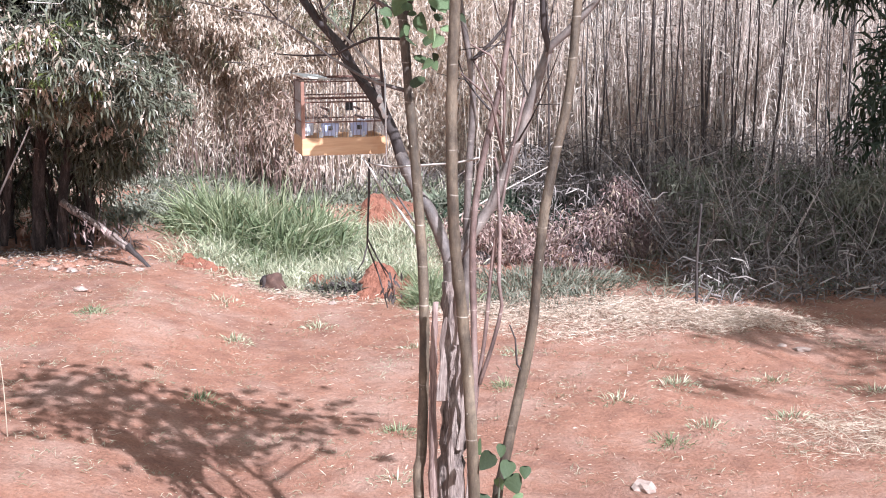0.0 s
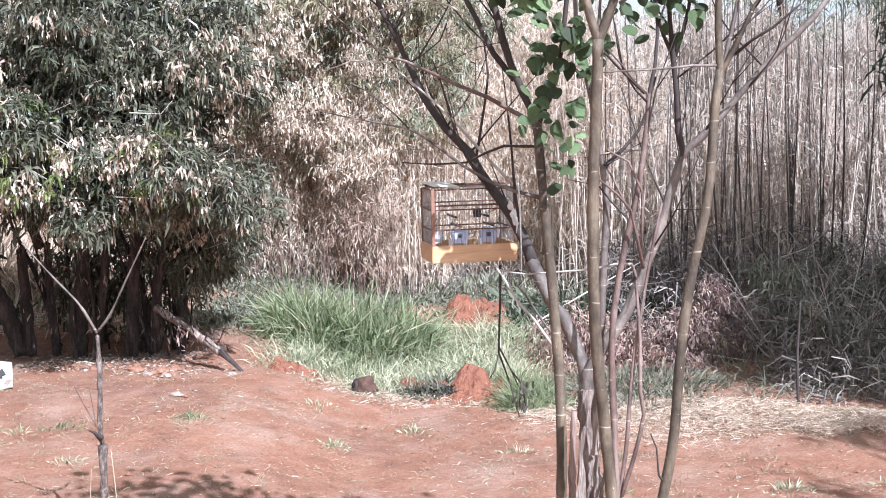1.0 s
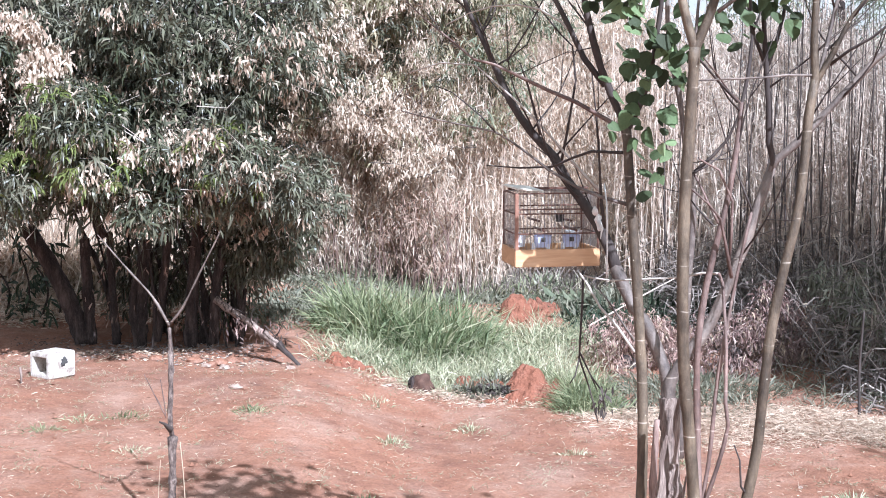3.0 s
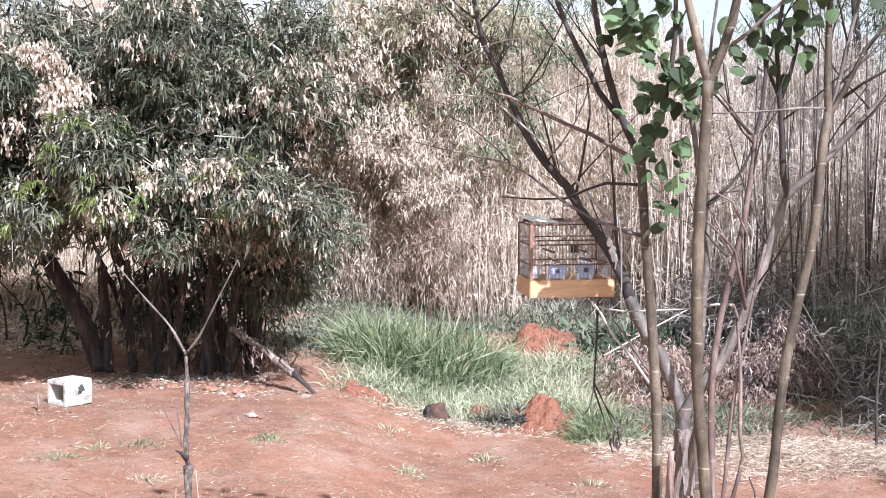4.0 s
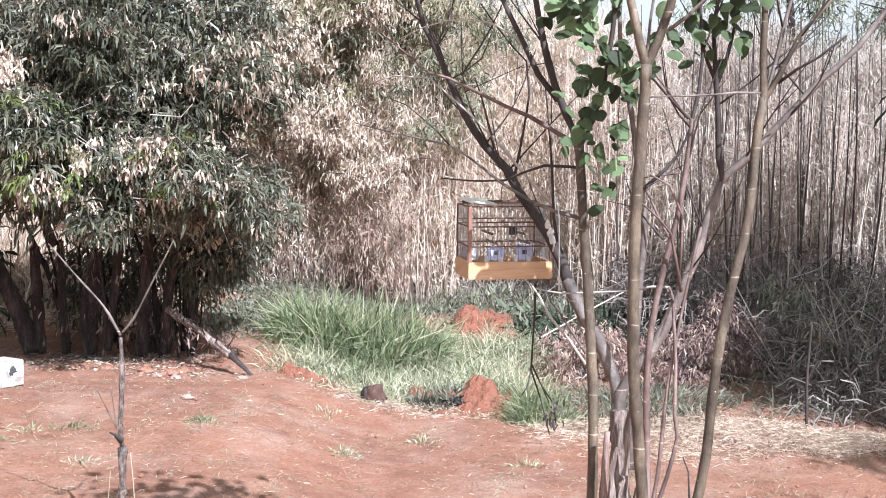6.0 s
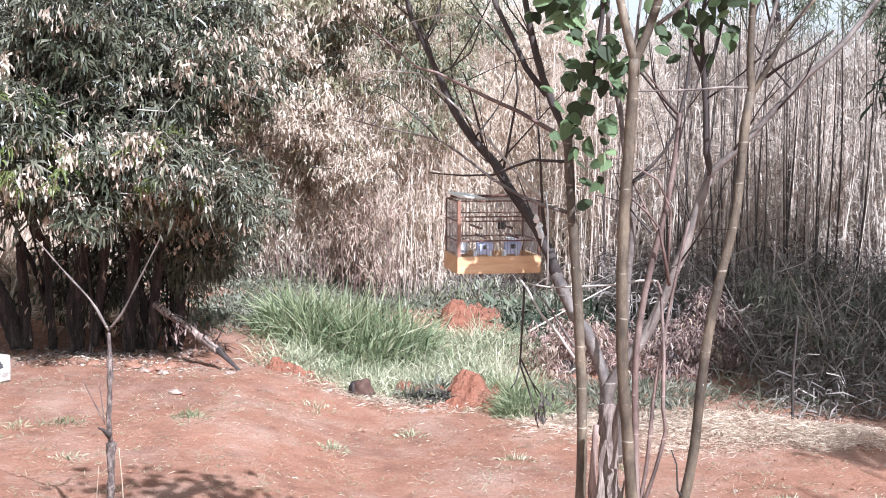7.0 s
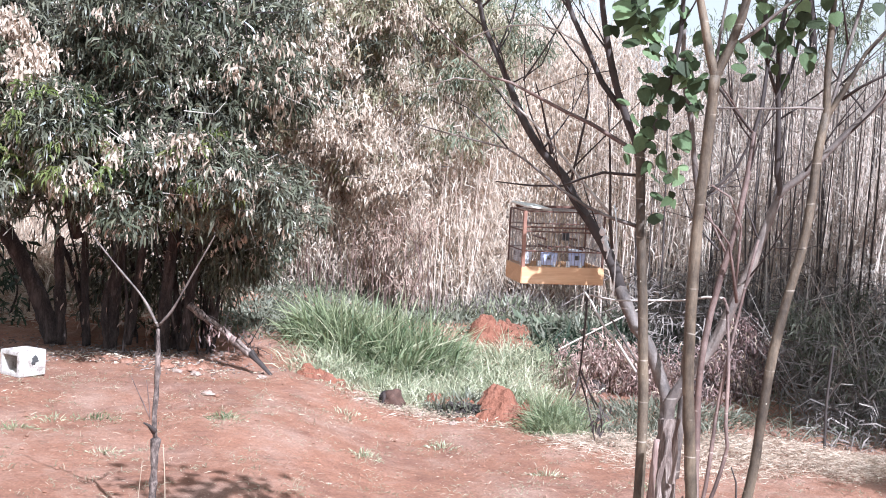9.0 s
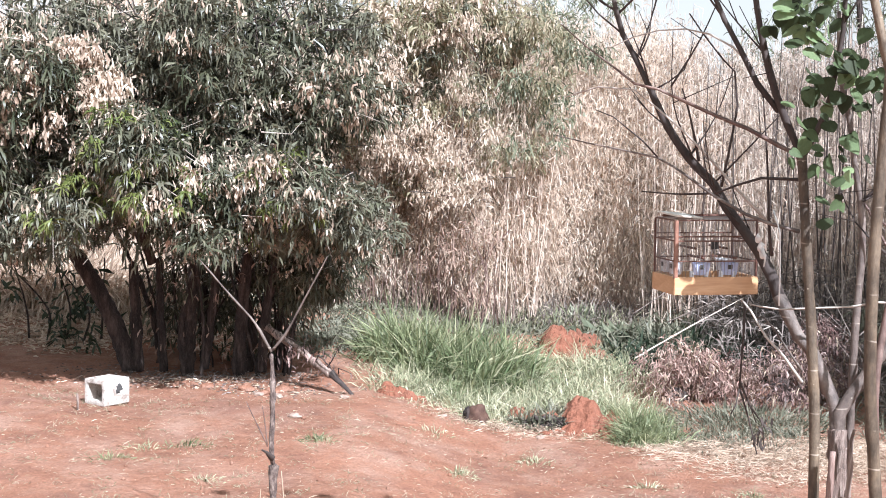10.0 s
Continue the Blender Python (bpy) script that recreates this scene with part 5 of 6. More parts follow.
limb("bough", dark_tree, [(5.7, 9.7, 2.75), (5.2, 10.3, 2.85), (4.7, 10.5, 2.95), (4.2, 10.7, 3.1)], 0.02, 0.006, BARK_DARK, step=0.15)


# ---- reed thicket ----
def stalks(p, tip, r):
    """Thin three-sided stalks as real geometry."""
    n = len(p)
    ang = rng.random(n) * 6.28
    vs = []
    for q, s in ((p, 1.0), ((p + tip) / 2 + rng.normal(size=p.shape) * 0.03, 0.85), (tip, 0.35)):
        for k in range(3):
            a = ang + k * 2.094
            vs.append(q + np.stack([np.cos(a), np.sin(a), 0 * a], -1) * (r * s)[:, None])
    v = np.stack(vs, 1).reshape(-1, 3)
    b = np.arange(n)[:, None] * 9
    f = []
    for k in range(2):
        for j in range(3):
            f.append(b + np.array([k * 3 + j, k * 3 + (j + 1) % 3, k * 3 + 3 + (j + 1) % 3, k * 3 + 3 + j]))
    return v, np.stack(f, 1).reshape(-1, 4).tolist()


def reeds(n, x0, x1, y0, y1, h0, h1, leaves, leaf_len=0.34, leaf_w=0.02):
    x = rng.uniform(x0, x1, n)
    y = y0 + (y1 - y0) * rng.random(n) ** 1.5
    h = rng.uniform(h0, h1, n) + 0.25 * np.sin(1.3 * x) + 0.15 * np.sin(3.1 * x + 1)
    h = h * (1 - 0.2 * smoothstep((x - 4.0) / 1.5))
    p = np.stack([x, y, ground_height(x, y) - 0.05], -1)
    tip = p + np.stack([rng.normal(size=n) * 0.16, rng.normal(size=n) * 0.16, h], -1)
    t = rng.random((n, leaves)) ** 0.7 * 0.92 + 0.08
    root = (p[:, None] + (tip - p)[:, None] * t[..., None]).reshape(-1, 3)
    k = n * leaves
    d = np.stack([rng.normal(size=k), rng.normal(size=k), rng.uniform(-0.6, 0.9, k)], -1)
    return stalks(p, tip, rng.uniform(0.004, 0.009, n)), blades(root, d, leaf_len * rng.uniform(0.5, 1.3, k), leaf_w * rng.uniform(0.6, 1.2, k), rng.uniform(0.8, 2.6, k))


thicket = thing("reed_thicket", "tall thicket of dry tan reeds behind the yard", "reeds", on_ground(1.0, 14.5), kind="stuff")
s1, l1 = reeds(3000, -8.5, 10.0, 14.0, 16.8, 2.5, 3.65, 36, 0.19, 0.0105)
s4, l4 = reeds(260, -1.8, 0.7, 12.85, 13.4, 1.4, 2.3, 16, 0.22, 0.013)
s2, l2 = reeds(700, 1.8, 7.0, 12.3, 13.8, 1.6, 2.6, 24, 0.2, 0.012)
piece("stalks", mesh_of("stalks", *joined([s1, s2, s4]), REED_STEM), thicket, kind="stuff")
n = 70
x, y = rng.uniform(-1.7, 0.5, n), rng.uniform(12.3, 12.6, n)
p = np.stack([x, y, ground_height(x, y) - 0.03], -1)
tip = p + np.stack([rng.normal(size=n) * 0.06, rng.normal(size=n) * 0.05, rng.uniform(0.35, 1.1, n)], -1)
piece("red_stalks", mesh_of("red_stalks", *stalks(p, tip, rng.uniform(0.004, 0.008, n)), BARK_RED), thicket, "reddish bare stalks at the foot", kind="stuff")
m = 5400
x = rng.uniform(-7.0, 7.0, m)
y = 13.7 + 0.9 * rng.random(m) + 0.2 * np.sin(2.1 * x) + 0.15 * np.sin(5.3 * x + 1) - 0.1 * smoothstep((-2.0 - x) / 0.8)
c = np.stack([x, y, ground_height(x, y) + 0.1 + rng.random(m) * (3.0 + 0.3 * np.sin(1.3 * x)) * (1 - 0.2 * smoothstep((x - 4.0) / 1.5))], -1)
# a nearer bulge of reeds in the sun below the half-dry shrub
q = np.column_stack([rng.uniform(-1.75, 3.2, 1500), 12.8 + 0.35 * rng.random(1500), rng.uniform(0.3, 2.5, 1500)])
q[:, 1] += 0.5 * smoothstep((q[:, 0] - 0.4) / 0.8)
e = np.column_stack([rng.uniform(-1.6, 0.1, 260), 12.5 + 0.25 * rng.random(260), rng.uniform(0.4, 2.5, 260)])
c, m = np.vstack([c, q, e]), m + 1760
n = m * 46
p = np.repeat(c, 46, 0) + rng.normal(size=(n, 3)) * np.array([0.075, 0.09, 0.15])
p[:, 2] = np.maximum(p[:, 2], ground_height(p[:, 0], p[:, 1]) + 0.05)
d = np.stack([rng.normal(size=n) * 0.6, -0.25 + rng.normal(size=n) * 0.45, -0.8 + rng.normal(size=n) * 0.6], -1)
l3 = blades(p, d, rng.uniform(0.04, 0.125, n), rng.uniform(0.006, 0.0125, n), 0.4)
v = np.concatenate([l1[0], l2[0], l3[0], l4[0]]).reshape(-1, 5, 3)
# leaves towards the right take the browner reed with shade in its colour
shaded_side = v[:, 0, 0] + 0.8 * rng.normal(size=len(v)) > 2.6
for mat, group in ((REED, ~shaded_side), (REED_SHADED, shaded_side)):
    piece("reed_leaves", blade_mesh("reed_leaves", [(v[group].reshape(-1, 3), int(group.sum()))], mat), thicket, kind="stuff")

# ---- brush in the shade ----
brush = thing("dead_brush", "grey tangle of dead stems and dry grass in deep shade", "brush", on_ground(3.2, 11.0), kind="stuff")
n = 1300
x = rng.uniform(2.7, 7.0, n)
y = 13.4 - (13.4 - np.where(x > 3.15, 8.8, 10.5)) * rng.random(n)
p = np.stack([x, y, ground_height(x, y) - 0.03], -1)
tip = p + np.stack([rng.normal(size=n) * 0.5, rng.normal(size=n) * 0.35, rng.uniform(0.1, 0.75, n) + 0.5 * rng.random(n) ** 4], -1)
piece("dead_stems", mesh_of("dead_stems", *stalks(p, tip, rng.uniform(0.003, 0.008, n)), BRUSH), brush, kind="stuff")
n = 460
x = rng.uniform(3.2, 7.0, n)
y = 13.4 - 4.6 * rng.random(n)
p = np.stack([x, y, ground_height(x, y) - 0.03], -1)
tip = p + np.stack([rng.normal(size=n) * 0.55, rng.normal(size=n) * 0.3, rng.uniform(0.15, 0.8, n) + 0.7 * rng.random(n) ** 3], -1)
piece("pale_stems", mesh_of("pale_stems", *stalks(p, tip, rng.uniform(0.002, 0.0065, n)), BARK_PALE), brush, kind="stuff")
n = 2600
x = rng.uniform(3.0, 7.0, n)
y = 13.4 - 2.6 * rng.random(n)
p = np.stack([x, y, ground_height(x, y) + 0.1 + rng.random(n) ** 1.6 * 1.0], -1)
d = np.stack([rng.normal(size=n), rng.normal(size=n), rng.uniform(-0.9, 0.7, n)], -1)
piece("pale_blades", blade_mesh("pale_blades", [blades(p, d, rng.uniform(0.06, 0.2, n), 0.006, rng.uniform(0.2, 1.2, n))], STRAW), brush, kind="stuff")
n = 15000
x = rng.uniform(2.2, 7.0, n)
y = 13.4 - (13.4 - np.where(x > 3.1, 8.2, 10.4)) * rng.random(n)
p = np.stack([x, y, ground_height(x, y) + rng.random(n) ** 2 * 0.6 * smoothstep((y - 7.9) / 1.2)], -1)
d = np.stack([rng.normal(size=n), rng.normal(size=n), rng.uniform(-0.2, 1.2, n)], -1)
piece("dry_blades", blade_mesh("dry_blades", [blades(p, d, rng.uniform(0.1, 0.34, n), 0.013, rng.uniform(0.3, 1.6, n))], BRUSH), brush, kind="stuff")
n = 3500
x, y = rng.uniform(2.7, 6.5, n), rng.uniform(8.3, 10.8, n)
p = np.stack([x, y, ground_height(x, y)], -1)
d = np.stack([rng.normal(size=n) * 0.7, rng.normal(size=n) * 0.7, rng.uniform(0.4, 1.2, n)], -1)
piece("dull_grass", blade_mesh("dull_grass", [blades(p, d, rng.uniform(0.1, 0.28, n), 0.008, rng.uniform(0.3, 0.9, n))], WEED), brush, kind="stuff")
for k in range(64):
    x, y = rng.uniform(2.3, 6.0), rng.uniform(11.2, 13.0)
    pole = thing("bare_pole", "tall bare dark stem standing in the brush", "stem", on_ground(x, y), "bare stems in the brush")
    b = np.array(on_ground(x, y, -0.05))
    h = rng.uniform(2.2, 3.6)
    lean = rng.normal(size=2) * 0.12
    limb("stem", pole, [b, b + np.array([lean[0] * 0.4 + rng.normal() * 0.04, lean[1] * 0.4, h * 0.5]), b + np.array([lean[0], lean[1], h])], rng.uniform(0.006, 0.014), 0.003, BARK_DARK, step=0.3, sides=6)
for a, b, r in (([(1.35, 10.5, 0.1), (1.9, 10.9, 0.32), (2.5, 11.3, 0.55)], REED_STEM, 0.008), ([(1.8, 11.4, 0.3), (2.8, 11.3, 0.75), (3.9, 11.2, 1.1)], BARK_GREY, 0.007), ([(2.2, 10.9, 0.35), (3.2, 10.7, 0.5), (4.2, 10.5, 0.85)], BARK_GREY, 0.006), ([(1.5, 11.6, 0.35), (1.9, 11.7, 0.6), (2.2, 11.8, 0.8)], BARK_GREY, 0.006)):
    cane = thing("fallen_cane", "pale dry cane leaning in the brush", "cane", a[0], "fallen canes")
    limb("stem", cane, a, r, r * 0.6, b, sides=6)
for x, y, h in ((3.6, 10.6, 1.25), (3.3, 11.0, 1.1), (4.2, 11.2, 1.3), (3.95, 10.2, 0.8), (2.9, 10.9, 0.9), (5.0, 11.0, 1.2)):
    dead = thing("dead_sapling", "pale dead branching sapling standing in the brush", "sapling", on_ground(x, y), "dead saplings in the brush")
    b = np.array(on_ground(x, y, -0.04))
    way = np.array([rng.normal() * 0.12, rng.normal() * 0.1, h])
    limb("stem", dead, [b, b + way * 0.45 + rng.normal(size=3) * 0.03, b + way], 0.013, 0.004, BARK_PALE if h > 1 else BARK_GREY, sides=6, rough=0.15)
    for k in range(5):
        a = b + way * rng.uniform(0.35, 0.85)
        d = np.array([rng.normal() * 0.7, rng.normal() * 0.4, rng.uniform(0.2, 0.9)]) * 0.4
        limb("twig", dead, [a, a + d * 0.5 + rng.normal(size=3) * 0.03, a + d], 0.005, 0.002, BARK_PALE if k % 2 else BARK_GREY, sides=5)
post = thing("thin_post", "thin dark stake standing at the edge of the straw", "stake", on_ground(3.0, 8.2))
limb("stem", post, [on_ground(3.0, 8.2, -0.05), on_ground(2.99, 8.2, 0.35), on_ground(3.01, 8.2, 0.75)], 0.012, 0.008, BARK_DARK, sides=6)


low_shrub = thing("low_shrub", "low dark green bush in the shade of the tree", "bush", on_ground(4.7, 10.0))
LOW = tufted([(3.7, 10.3, 0.3, 0.5, 0.5, 0.22), (4.4, 10.9, 0.4, 0.6, 0.5, 0.25), (4.0, 9.5, 0.2, 0.6, 0.4, 0.25), (5.3, 9.5, 0.3, 0.8, 0.5, 0.3), (4.9, 10.2, 0.2, 0.6, 0.5, 0.35), (5.8, 9.9, 0.25, 0.7, 0.5, 0.4), (4.3, 9.6, 0.1, 0.4, 0.3, 0.2)], 70, 0.08, 0.18)
c, o = shell_points(LOW, 520, 0.5)
piece("foliage", blade_mesh("foliage", [clumps(c, o, 16, 0.06, 0.12, 0.016, 0.6, 0.6)], WEED), low_shrub)
for x, y in ((4.7, 10.2), (5.0, 10.1), (5.7, 9.9), (5.95, 9.95), (4.3, 9.6)):
    limb("stem", low_shrub, [on_ground(x, y, -0.05), on_ground(x + rng.normal() * 0.06, y, 0.25), on_ground(x + rng.normal() * 0.15, y, 0.55)], 0.012, 0.004, BARK_SHRUB, sides=6)

# ---- grass ----
def grass_patch(name, label, cx, cy, rx, ry, n, lo, hi, w, mat, splay=0.45, droop=0.6, kind="stuff", group="", ring=0.55, tufts=0):
    ob = thing(name, label, "grass", on_ground(cx, cy), group, kind)
    a, r = rng.random(n) * 6.283, rng.random(n) ** ring
    x, y = cx + rx * r * np.cos(a), cy + ry * r * np.sin(a)
    p = np.stack([x, y, ground_height(x, y) - 0.01], -1)
    if tufts:
        b, q = rng.random(tufts) * 6.283, rng.random(tufts) ** 0.5
        own = rng.integers(tufts, size=n)
        off = rng.normal(size=(n, 2)) * 0.3 * min(rx, ry)
        p[:, 0], p[:, 1] = cx + rx * (q * np.cos(b))[own] + off[:, 0], cy + ry * (q * np.sin(b))[own] + off[:, 1]
        p[:, 2] = ground_height(p[:, 0], p[:, 1]) - 0.01
        a, r = np.arctan2(off[:, 1], off[:, 0]), np.clip(np.hypot(off[:, 0], off[:, 1]) / min(rx, ry) / 0.7, 0, 1)
    d = np.stack([np.cos(a) * r * splay + rng.normal(size=n) * 0.28, np.sin(a) * r * splay + rng.normal(size=n) * 0.28, np.full(n, 1.0)], -1)
    length = rng.uniform(lo, hi, n) * (1.12 - 0.5 * r)
    piece("greenery", blade_mesh("greenery", [blades(p, d, length, w * rng.uniform(0.6, 1.3, n), droop * rng.uniform(0.2, 1.5, n))], mat), ob, kind="stuff")
    return ob


grass_patch("tall_grass", "dense clump of tall green grass on the bank", -0.2, 10.5, 0.64, 0.42, 5600, 0.16, 0.68, 0.0145, GRASS, 0.8, 0.8, tufts=64)
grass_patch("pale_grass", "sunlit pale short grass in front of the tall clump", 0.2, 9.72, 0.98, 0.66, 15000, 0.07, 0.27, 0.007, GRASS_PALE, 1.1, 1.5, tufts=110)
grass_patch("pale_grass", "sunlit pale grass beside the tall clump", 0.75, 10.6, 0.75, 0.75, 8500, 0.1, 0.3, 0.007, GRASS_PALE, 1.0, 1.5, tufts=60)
grass_patch("green_tussock", "green grass tussock beside the dirt heap", 1.17, 8.68, 0.25, 0.34, 2600, 0.14, 0.36, 0.0075, GRASS, 0.8, 1.2, tufts=9)
grass_patch("dull_grass", "grey-green low grass at the edge of the brush", 2.0, 9.1, 0.75, 0.55, 2600, 0.08, 0.22, 0.009, WEED, 0.8, 1.2)
grass_patch("heap_weeds", "grey-green weeds and debris beside the earth mound", 0.47, 9.0, 0.24, 0.18, 2000, 0.06, 0.2, 0.014, WEED, 1.0, 1.2, tufts=12)
grass_patch("reed_foot", "dry brown grass at the foot of the reeds", 0.5, 13.1, 5.5, 0.45, 9000, 0.1, 0.4, 0.011, BRUSH, 0.3, 1.0)
grass_patch("reed_foot", "pale dry grass at the foot of the reeds", 0.3, 12.9, 4.5, 0.35, 3500, 0.1, 0.3, 0.01, GRASS_PALE, 0.3, 1.0)
grass_patch("green_bank", "low green weeds at the foot of the reeds", 0.4, 12.4, 1.8, 0.6, 6500, 0.05, 0.15, 0.018, WEED, 1.0, 1.4, tufts=70)
grass_patch("bank_weeds", "low green weeds under the shrub", -1.1, 11.2, 0.8, 0.6, 5500, 0.05, 0.17, 0.018, WEED, 1.0, 1.4, tufts=60)
grass_patch("bank_weeds", "grey-green low weeds on the bank behind the shrub", -1.2, 12.5, 1.5, 0.7, 8000, 0.05, 0.15, 0.018, WEED, 1.0, 1.4, tufts=90)
grass_patch("broad_weeds", "dark broad-leaved weeds behind the far mound", 0.95, 13.0, 0.5, 0.2, 500, 0.1, 0.24, 0.05, LEAF_GREY, 1.3, 1.0, tufts=14)
grass_patch("broad_weeds", "dark broad-leaved weeds beside the far mound", 1.25, 12.0, 0.35, 0.2, 420, 0.1, 0.24, 0.05, LEAF_GREY, 1.3, 1.0, tufts=10)
grass_patch("dry_grass", "pale dry grass and litter behind the shrub", -4.1, 11.8, 1.5, 0.35, 9000, 0.35, 1.0, 0.014, STRAW_PALE, 0.6, 1.3)
grass_patch("dry_grass", "pale dry grass in the sun behind the shrub", -4.7, 13.1, 1.9, 0.75, 9000, 0.2, 0.65, 0.012, REED, 0.5, 1.2)
grass_patch("mound_weeds", "dark green weeds over the far dirt heap", 1.55, 11.6, 0.7, 0.5, 2600, 0.08, 0.26, 0.022, WEED, 1.0, 1.3, tufts=16)
grass_patch("mound_weeds", "dark green weeds behind the leaf heap", 2.15, 11.2, 0.85, 0.5, 4200, 0.1, 0.34, 0.022, LEAF_DARK, 1.0, 1.3, tufts=34)
grass_patch("mound_weeds", "dull green weeds behind the leaf heap", 2.5, 11.9, 1.0, 0.5, 3200, 0.12, 0.42, 0.02, WEED, 1.0, 1.3, tufts=30)
grass_patch("dull_grass", "grey-green low grass among the straw", 1.85, 8.45, 0.6, 0.34, 2400, 0.05, 0.16, 0.008, WEED, 1.0, 1.3, tufts=40)
back_shrub = thing("back_shrub", "small dark broad-leaved bush behind the trunks", "bush", on_ground(-3.7, 10.6))
c, o = shell_points(tufted([(-3.5, 10.6, 0.55, 0.45, 0.35, 0.45), (-4.1, 10.8, 0.4, 0.4, 0.3, 0.35)], 16, 0.12, 0.22), 26, 0.4)
piece("foliage", blade_mesh("foliage", [clumps(c, o, 11, 0.06, 0.12, 0.03, 0.5, 0.6)], LEAF_DARK), back_shrub)
for k in range(5):
    x = -3.4 - 0.16 * k
    limb("stem", back_shrub, [on_ground(x, 10.6, -0.03), (x + rng.normal() * 0.06, 10.6, 0.5), (x + rng.normal() * 0.15, 10.6, 0.95)], 0.012, 0.005, BARK_SHRUB, sides=6)
for k, (x, y, s, dry) in enumerate(((2.3, 6.22, 0.16, 0), (2.9, 6.32, 0.17, 1), (2.04, 5.33, 0.14, 0), (2.26, 5.5, 0.17, 0), (0.69, 5.58, 0.13, 0), (0.66, 4.94, 0.14, 1), (-1.13, 7.38, 0.12, 1), (-0.33, 5.95, 0.12, 0), (1.9, 5.94, 0.16, 1), (2.74, 5.6, 0.16, 0), (3.39, 6.05, 0.15, 1), (-1.15, 7.44, 0.11, 0), (-2.2, 7.22, 0.16, 1), (-2.33, 6.9, 0.15, 0), (-1.97, 7.35, 0.2, 0), (0.25, 7.83, 0.15, 0), (-0.42, 8.3, 0.2, 1), (1.35, 6.35, 0.12, 0), (1.5, 7.0, 0.13, 0), (-0.25, 7.3, 0.12, 1), (0.9, 7.2, 0.13, 1), (-1.7, 6.5, 0.12, 1))):
    grass_patch("grass_tuft", "small sparse grass tuft on the bare earth", x, y, s, s * 0.7, 150 if not dry else 110, 0.03, 0.085, 0.006, GRASS_PALE if dry or k % 3 == 0 else GRASS, 1.4, 0.7, "", "grass tufts on the yard", 0.8)


# ---- straw and litter ----
def lying(name, label, category, region, n, lo, hi, w, mat, up, kind="stuff"):
    ob = thing(name, label, category, on_ground(*region[:2]), kind=kind)
    cx, cy, rx, ry = region
    a, r = rng.random(n) * 6.283, rng.random(n) ** 0.6
    r = r * (1 + 0.22 * np.sin(3 * a + cx) + 0.16 * np.sin(7 * a + cy) + 0.15 * rng.normal(size=n))
    x, y = cx + rx * r * np.cos(a), cy + ry * r * np.sin(a)
    p = np.stack([x, y, ground_height(x, y) + 0.004 + up * rng.random(n) * np.clip(1 - r * r, 0, 1)], -1)
    d = np.stack([rng.normal(size=n), rng.normal(size=n), rng.normal(size=n) * 0.22 + 0.05], -1)
    piece("stems", blade_mesh("stems", [blades(p, d, rng.uniform(lo, hi, n), w * rng.uniform(0.6, 1.4, n), rng.uniform(0, 0.3, n))], mat), ob, kind=kind)


lying("straw_bed", "spread of pale dry straw along the brush", "straw", (2.35, 7.9, 0.95, 0.58), 13000, 0.02, 0.08, 0.0034, STRAW_PALE, 0.1)
lying("straw_bed", "spread of pale dry straw along the brush", "straw", (3.05, 7.65, 0.62, 0.36), 7500, 0.02, 0.08, 0.0034, STRAW_PALE, 0.1)
lying("dark_litter", "dark rotten litter beside the earth mound", "litter", (0.45, 8.93, 0.26, 0.14), 1100, 0.02, 0.06, 0.018, BARK_DARK, 0.08)
lying("straw_bed", "thin dry straw beside the grass tussock", "straw", (1.5, 8.15, 0.6, 0.38), 3600, 0.03, 0.11, 0.004, STRAW_PALE, 0.04)
lying("dry_grass_heap", "low heap of cut dry grass on the earth", "grass heap", (3.05, 5.3, 0.5, 0.42), 2600, 0.03, 0.11, 0.0028, STRAW, 0.05)
lying("grass_litter", "dry litter between the grass and the dirt heap", "litter", (0.3, 8.85, 0.75, 0.3), 3000, 0.02, 0.08, 0.0045, STRAW_PALE, 0.03)
lying("leaf_litter", "pale dead leaves and straw on the ground behind the trunks", "litter", (-3.8, 11.4, 1.7, 1.2), 17000, 0.03, 0.1, 0.014, STRAW_PALE, 0.03)
lying("leaf_litter", "pale fallen leaves along the foot of the trunks", "litter", (-2.15, 9.15, 1.0, 0.22), 520, 0.02, 0.055, 0.01, STRAW, 0.02)
lying("leaf_litter", "dead leaves under the shrub", "litter", (-2.3, 9.4, 1.2, 0.5), 1800, 0.02, 0.05, 0.007, BRUSH, 0.02)
n = 11000
x, y = rng.uniform(-4.0, 4.5, n), rng.uniform(3.6, 9.2, n)
p = np.stack([x, y, ground_height(x, y) + 0.004], -1)
d = np.stack([rng.normal(size=n), rng.normal(size=n), rng.normal(size=n) * 0.15 + 0.1], -1)
m = 1150
cx, cy = rng.uniform(-3.6, 4.2, m), rng.uniform(4.0, 9.0, m)
own = np.repeat(np.arange(m), 12)
x, y = cx[own] + rng.normal(size=m * 12) * 0.035, cy[own] + rng.normal(size=m * 12) * 0.03
q = np.stack([x, y, ground_height(x, y)], -1)
e = np.stack([rng.normal(size=m * 12), rng.normal(size=m * 12), rng.uniform(0.3, 1.2, m * 12)], -1)
sparse = thing("sparse_grass", "tiny dry grass sprigs dotted over the earth", "grass", on_ground(0, 6.0), kind="stuff")
piece("sprigs", blade_mesh("sprigs", [blades(q, e, rng.uniform(0.015, 0.05, m * 12), 0.0035, 0.4)], SPRIG), sparse, kind="stuff")
m = 900
cx, cy, r = rng.uniform(-3.8, 4.2, m), rng.uniform(3.8, 9.1, m), 0.005 + 0.016 * rng.random(m) ** 3
six = np.array([(1, 0, 0), (-1, 0, 0), (0, 1, 0), (0, -1, 0), (0, 0, 0.7), (0, 0, -0.7)], float)
